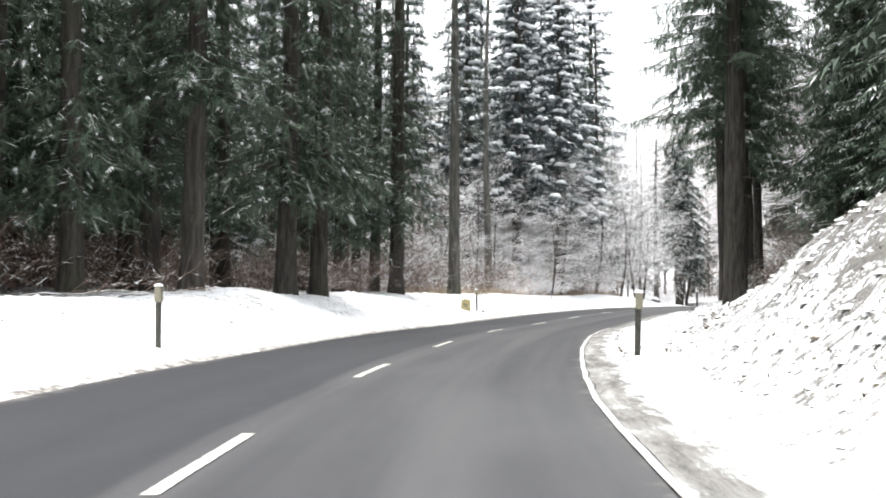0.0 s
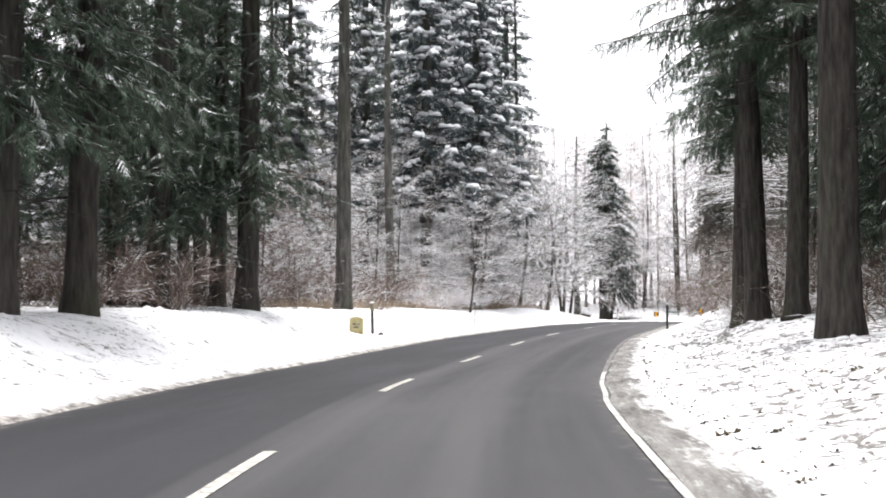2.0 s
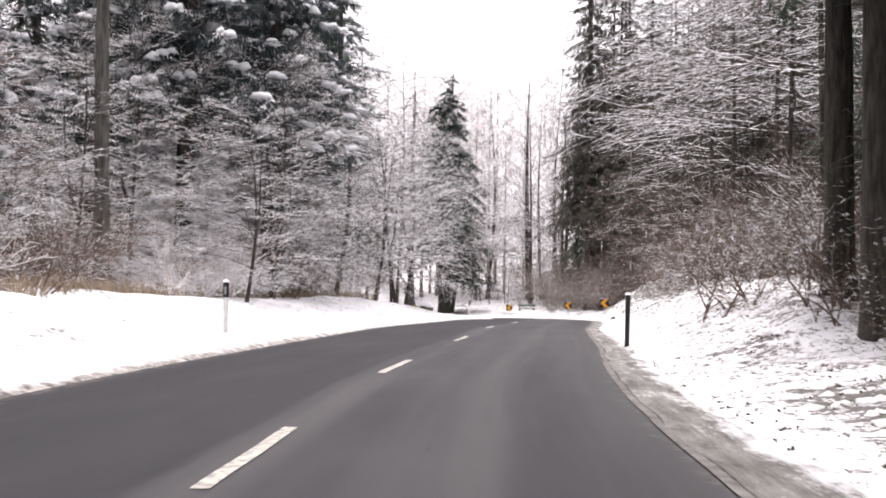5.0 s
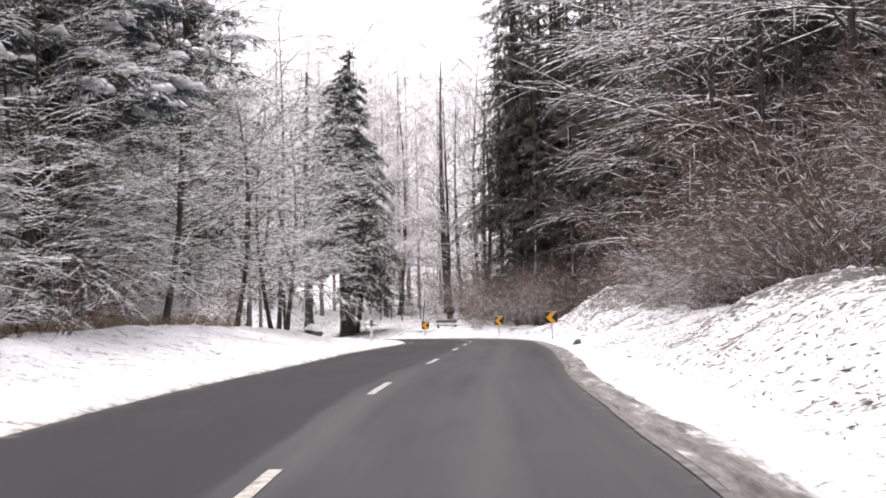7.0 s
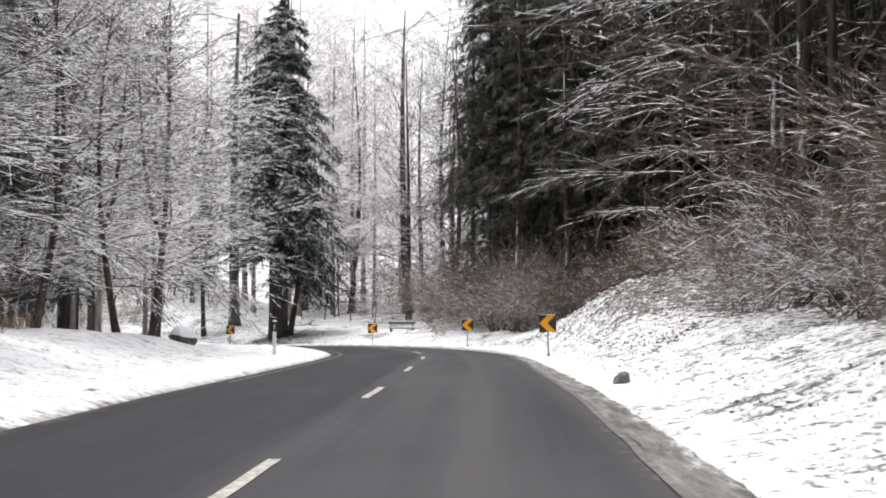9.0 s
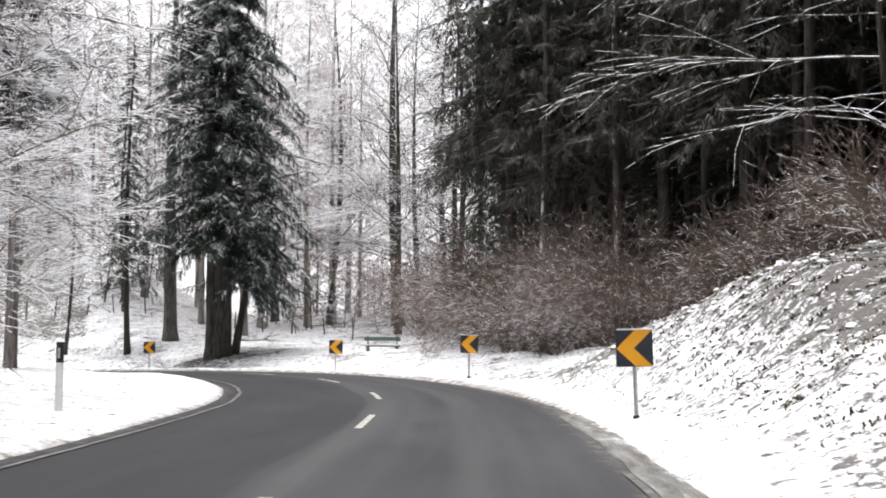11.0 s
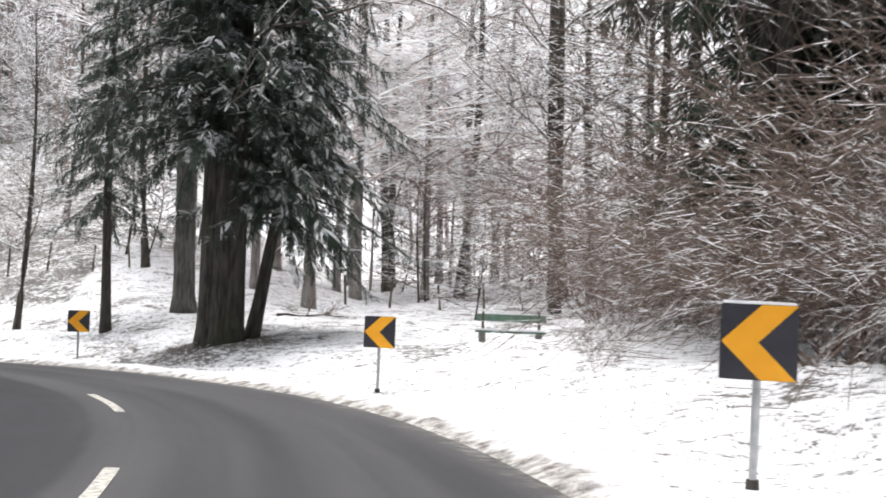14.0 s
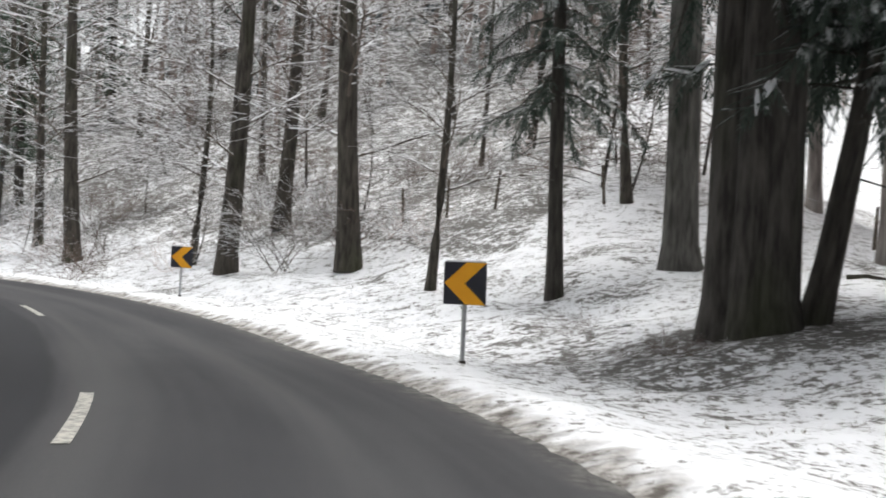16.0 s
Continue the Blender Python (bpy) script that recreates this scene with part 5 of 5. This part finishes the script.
for x, y, aim, tilt in [(33.7, 117.45, (22, 90), -3), (37.45, 135.6, (27, 105), 2), (36.1, 147.7, (31.5, 122), 1), (29.7, 158.3, (33.5, 138), -1), (19.2, 171, (30, 150), 2)]:
    turn = math.degrees(math.atan2(aim[1] - y, aim[0] - x)) + 90
    place("chevron", chevron_sign, x, y, turn, 1.0, 0.02, tilt, z=0.54 if y < 120 else None, tags= ("square black chevron sign with an amber arrow on a steel post", "road sign", "chevron signs round the bend"))


def bench():
    ob = new("bench")
    b = Build()
    b.box((0, 0.0, 0.45), (1.7, 0.36, 0.05))
    part("seat", bevelled(b, 0.012), M_GREEN, ob, "green seat plank under snow")
    b = Build()
    b.box((0, 0.25, 0.78), (1.7, 0.045, 0.18))
    part("backrest", bevelled(b, 0.012), M_GREEN, ob, "green backrest plank")
    for sx in (-0.68, 0.68):
        b = Build()
        b.box((sx, 0.02, 0.14), (0.16, 0.36, 0.57))
        part("leg", bevelled(b, 0.015), M_CONCRETE, ob, "dark stone support")
        b = Build()
        b.box((sx, 0.215, 0.55), (0.06, 0.03, 0.75))
        part("back_stay", bevelled(b, 0.006), M_WOOD, ob)
    b = Build()
    b.box((0, 0.0, 0.495), (1.68, 0.34, 0.045))
    part("snow", bevelled(b, 0.02), M_SNOW, ob, "layer of snow on the seat")
    b = Build()
    b.box((0, 0.25, 0.885), (1.68, 0.05, 0.03))
    part("snow", bevelled(b, 0.012), M_SNOW, ob, "rim of snow on the backrest")
    return ob


place("bench", bench, 40.1, 155.5, -14, 1.0, 0.24, 0, ("green wooden bench on stone supports, dusted with snow", "bench"))


def fence():
    """Old pasture fence: thin leaning posts with two sagging wires."""
    rng = random.Random(77)
    ob = new("pasture_fence")
    tops = []
    run = [(22 + 1.75 * k + rng.uniform(-0.2, 0.2), 180.5 - 0.62 * k + rng.uniform(-0.2, 0.2)) for k in range(13)]
    for x, y in run:
        z = gz(x, y)
        b = Build()
        l = Vector((rng.uniform(-0.12, 0.12), rng.uniform(-0.1, 0.1), 1.15 + rng.uniform(-0.15, 0.1)))
        p = Vector((x, y, z - 0.2))
        b.tube([p, p + l * 0.6, p + l * 1.17], [0.05, 0.046, 0.04], 6, True)
        part("fence_post", b, M_WOOD, ob)
        tops.append(p + l)
    for h in (0.0, 0.38):
        b, run = Build(), []
        for p, q in zip(tops, tops[1:]):
            a, c = p - Vector((0, 0, h)), q - Vector((0, 0, h))
            run += [a, (a + c) / 2 - Vector((0, 0, 0.05))]
        b.tube(run, [0.006] * len(run), 3)
        part("wire", b, M_STEEL, ob, "thin fence wire")
    return tagged(ob, "old leaning pasture fence with wire in the snow", "fence")


fence()


# ---------- grass, tufts and twigs poking through the snow ----------
def tufts(name, label, count, spot, h, material, blades, lean, width):
    rng = random.Random(len(name) * 13 + count)
    pts = []
    while len(pts) < count:
        pts += [spot(rng) for _ in range(count)]
    pts = pts[:count]
    zz = land([p[0] for p in pts], [p[1] for p in pts])[0]
    b = Build()
    for (x, y), z in zip(pts, zz):
        k = rng.uniform(0.5, 1.2)
        for _ in range(blades):
            a = rng.uniform(0, 6.28)
            d = Vector((math.cos(a) * lean, math.sin(a) * lean, rng.uniform(0.4, 1))) * (h * k)
            s = Vector((-math.sin(a), math.cos(a), 0)) * width
            p = Vector((x + rng.uniform(-0.08, 0.08), y + rng.uniform(-0.08, 0.08), z - 0.03))
            m = p + d * 0.55 + Vector((0, 0, 0.12 * h))
            b.add((p - s, p + s, m - s * 0.8, m + s * 0.8, p + d), ((0, 1, 3, 2), (2, 3, 4)))
    tagged(new(name, b.mesh(name, material)), label, "grass", kind="stuff")


def along_road(y0, y1, u0, u1):
    def spot(rng):
        y = rng.uniform(y0, y1)
        i = int(np.argmin(abs(C[:, 1] - y)))
        u = u0 + (u1 - u0) * rng.random() ** 1.3
        return C[i, 0] + CN[i, 0] * u, C[i, 1] + CN[i, 1] * u
    return spot


tufts("dry_grass", "band of tall dead grass in front of the brush", 2200, along_road(63, 113, -9.6, -15.0), 0.6, M_GRASS, 5, 0.5, 0.010)
tufts("bank_tufts", "dark dead grass and leaves poking through the bank's snow", 5200, along_road(8, 134, 4.2, 9), 0.06, M_TUFT, 4, 0.8, 0.008)
tufts("crest_litter", "dark leaves and dead stalks along the bank's crest", 3000, along_road(108, 125, 8.6, 4.8), 0.07, M_TUFT, 5, 0.9, 0.012)
tufts("foot_litter", "dark leaves and earth crumbs along the foot of the bank", 3800, along_road(22, 66, 3.75, 5.6), 0.05, M_TUFT, 5, 1.1, 0.014)
tufts("verge_tufts", "sparse dead grass poking through the verge's snow", 900, along_road(8, 110, -4.6, -10), 0.07, M_TUFT, 3, 1.4, 0.006)
tufts("bend_tufts", "dead grass round the bend's outer verge", 1500, along_road(132, 166, 4.6, 11), 0.06, M_TUFT, 4, 0.8, 0.008)


def tussocks(name, label, count, spot, size, material):
    """Snow-topped clods and grass tussocks: low uneven mounds whose steep sides stay bare."""
    rng = random.Random(count)
    pts = [spot(rng) for _ in range(count)]
    zz = land([p[0] for p in pts], [p[1] for p in pts])[0]
    b = Build()
    for (x, y), z in zip(pts, zz):
        r = size * rng.uniform(0.35, 1.4) ** 2
        h, turn = r * rng.uniform(0.35, 0.8), rng.uniform(0, 6.28)
        p = Vector((x, y, z - 0.03))
        vs = []
        for k, (f, g) in enumerate(((1.05, 0.0), (0.66, 0.66))):
            for j in range(6):
                a, q = turn + 1.0472 * j + 0.5 * k, f * r * rng.uniform(0.75, 1.25)
                vs.append(p + Vector((math.cos(a) * q, math.sin(a) * q, g * h + 0.02)))
        vs.append(p + Vector((rng.uniform(-0.3, 0.3) * r, rng.uniform(-0.3, 0.3) * r, h + 0.02)))
        fs = [(j, (j + 1) % 6, 6 + j) for j in range(6)] + [((j + 1) % 6, 6 + (j + 1) % 6, 6 + j) for j in range(6)] + [(6 + j, 6 + (j + 1) % 6, 12) for j in range(6)]
        b.add(vs, fs)
    tagged(new(name, b.mesh(name, material, True)), label, "tussocks", kind="stuff")


tussocks("bank_tussocks", "snow-covered tussocks and clods on the bank", 4600, along_road(6, 134, 4.3, 9), 0.055, M_CLOD)
tussocks("bank_foot_clods", "dark earth clods and leaves along the foot of the bank", 4200, along_road(8, 128, 4.15, 5.3), 0.05, M_TUSSOCK)
tussocks("dirty_foot_clods", "dirty clods along the foot of the bank", 2600, along_road(22, 64, 3.8, 4.9), 0.055, M_TUSSOCK)
tussocks("verge_tussocks", "small snow-covered clods on the flat verge", 2500, along_road(4, 112, -3.9, -9), 0.05, M_CLOD)
tussocks("bend_tussocks", "snow-covered clods on the bend's outer verge", 1500, along_road(130, 168, 4.4, 11), 0.045, M_CLOD)


def leaf_bush(seed):
    rng = random.Random(seed)
    ob = shrub(seed, 5, 1.5, 0.6, (5, 4), M_TWIG_BROWN, ("", ""), 0.005)
    b = Build()
    for _ in range(1000):
        a, r = rng.uniform(0, 6.28), 1.35 * math.sqrt(rng.random())
        p = Vector((math.cos(a) * r, math.sin(a) * r, rng.uniform(0.1, 2.3 - 0.6 * r)))
        b.spray(p, Vector((rng.uniform(-1, 1), rng.uniform(-1, 1), rng.uniform(-0.5, 0.2))), 0.10, 0.035, 2)
    part("leaves", b, M_SNOWLEAF, ob, "withered leaves dotted with snow")
    return ob


for k, (x, y, sz) in enumerate([(17.6, 68.2, 1.0), (17.4, 63.8, 0.8), (18.8, 70.4, 1.1), (16.6, 60.6, 0.75), (16.6, 58.8, 1.0), (17.9, 61.5, 1.2), (18.2, 65.2, 1.2), (20.0, 67.6, 1.3), (14.4, 54.2, 0.7), (15.8, 55.2, 1.0), (14.6, 47.4, 0.9), (13.0, 42.2, 0.8), (14.4, 51.0, 0.9), (12.4, 37.4, 0.8), (13.8, 39.6, 1.1), (12.2, 32.0, 0.7)]):
    place("leaf_bush", lambda: leaf_bush(55), x, y, 77 * k, sz, tags=("low beech bush whose withered leaves are dotted with snow", "bush", "beech bushes"))


def understory(name, label, spots, hi, seed):
    """Dark tangled undergrowth deep between the trunks."""
    rng = random.Random(seed)
    b = Build()
    zz = land([p[0] for p in spots], [p[1] for p in spots])[0]
    for (x, y), z in zip(spots, zz):
        for _ in range(34):
            a, l = rng.uniform(0, 6.28), hi * rng.uniform(0.3, 1.0)
            p = Vector((x + rng.uniform(-1.3, 1.3), y + rng.uniform(-1.3, 1.3), z - 0.05 + (rng.random() ** 2) * hi * 0.5))
            d = Vector((math.cos(a), math.sin(a), rng.uniform(0.05, 1.4))).normalized() * l
            q = p + d * 0.55 + Vector((0, 0, 0.1 * l))
            b.tube([p, q, p + d + Vector((0, 0, -0.12 * l))], [0.016, 0.012, 0.006], 3)
    tagged(new(name, b.mesh(name, M_TWIG_BROWN)), label, "undergrowth", kind="stuff")


def beside(y0, y1, u0, u1, count, seed):
    rng = random.Random(seed)
    ok = along_road(y0, y1, u0, u1)
    return [ok(rng) for _ in range(count)]


understory("stand_undergrowth", "dark brushwood between the trunks of the roadside stand", [(x, y) for x, y in beside(22, 70, -11.5, -36, 330, 5)], 2.6, 6)
understory("bank_undergrowth", "dark brushwood under the spruces above the bank", beside(14, 74, 10.5, 30, 330, 8), 2.4, 9)
understory("plantation_undergrowth", "dark brushwood in the plantation above the bank", beside(76, 134, 11.0, 26, 340, 10), 3.0, 11)


# ---------- stones ----------
def stone(seed, words, x, y, size, material, snow):
    """A rough stone, flattened below, with a cushion of snow where snow is given."""
    rng = random.Random(seed)
    ob = new("stone")
    bm = bmesh.new()
    bmesh.ops.create_icosphere(bm, subdivisions=3, radius=1.0)
    shape = [(Vector((rng.uniform(-1, 1), rng.uniform(-1, 1), rng.uniform(-0.4, 1))).normalized(), rng.uniform(0.55, 0.9)) for _ in range(9)]
    for v in bm.verts:
        for n, d in shape:
            over = v.co.dot(n) - d
            if over > 0:
                v.co -= n * over * 0.85
        v.co = Vector((v.co.x * size[0], v.co.y * size[1], v.co.z * size[2]))
    me = bpy.data.meshes.new("stone")
    bm.to_mesh(me)
    me.materials.append(material)
    part("body", me, material, ob)
    if snow:
        for v in bm.verts:
            v.co = Vector((v.co.x * 1.06, v.co.y * 1.06, max(v.co.z, size[2] * 0.0) + 0.02 + snow * (1 - (v.co.x / size[0]) ** 2)))
        me = bpy.data.meshes.new("snow_cap")
        bm.to_mesh(me)
        me.materials.append(M_SNOW)
        me.polygons.foreach_set("use_smooth", [True] * len(me.polygons))
        part("snow_cap", me, M_SNOW, ob, "cushion of snow")
    bm.free()
    ob.matrix_basis = pose(x, y, gz(x, y) + size[2] * 0.3, 0, 0, 40 * seed)
    return tagged(ob, words, "stone")


stone(1, "small dark stone lying in the snow beside the milestone", 3.82, 60.6, (0.13, 0.09, 0.08), M_RUST, 0)
stone(2, "grey boulder at the foot of the snowy bank", 28.0, 101.3, (0.24, 0.19, 0.17), M_CONCRETE, 0)
stone(3, "stone hidden under a cushion of snow on the verge", 22.9, 121.0, (0.5, 0.42, 0.3), M_CONCRETE, 0.14)


# ---------- fallen wood ----------
def fallen(seed, length, r, material, words, x, y, turn, rise):
    rng = random.Random(seed)
    ob = new("fallen_branch")
    b = Build()
    pts = [Vector((length * k / 6, 0.10 * length * math.sin(k * 0.9 + seed), rise * length * k / 6 + 0.04 * math.sin(k * 2.0))) for k in range(7)]
    b.tube(pts, [r * (1 - 0.11 * k) for k in range(7)], 7, True, 0.08, rng)
    part("stem", b, material, ob, smooth=True)
    for i in range(5):
        b = Build()
        limb(b, rng, along(pts, rng.uniform(0.3, 0.95)), Vector((0.7, rng.uniform(-1, 1), rng.uniform(0.1, 0.8))), length * 0.35, r * 0.45, 1, 0.5, 0.05, (4,), 0.2, 0.008)
        part("side_branch", b, M_TWIG_BROWN, ob)
    ob.matrix_basis = pose(x, y, gz(x, y) + r * 0.6, 0, 0, turn)
    return tagged(ob, words, "fallen branch")


fallen(1, 2.8, 0.022, M_TWIG, "snow-lined fallen branch leaning out of the dark stand", -7.0, 28.5, 20, 0.05)
fallen(2, 2.6, 0.02, M_TWIG, "snow-lined fallen branch leaning out of the dark stand", -5.9, 31.5, -20, 0.08)
fallen(3, 3.5, 0.06, M_BARK_SPRUCE, "dark fallen log lying along the bank's crest", 12.0, 45.0, 62, 0.03)
fallen(4, 2.2, 0.05, M_BARK_BEECH, "dark broken branch lying under the spruce", 34.8, 166.5, -20, 0.02)
for k, (x, y, sz) in enumerate([(32.2, 159.6, 0.16), (32.5, 159.2, 0.14), (31.6, 160.0, 0.15), (30.2, 163.5, 0.2), (40.2, 149.0, 0.3), (39.6, 146.5, 0.25), (41.6, 151.0, 0.5)]):
    place(("brush", 0), brush(0), x, y, 50 * k, sz, tags=("low heap of brown brushwood in the snow", "brush heap", "brushwood heaps"))
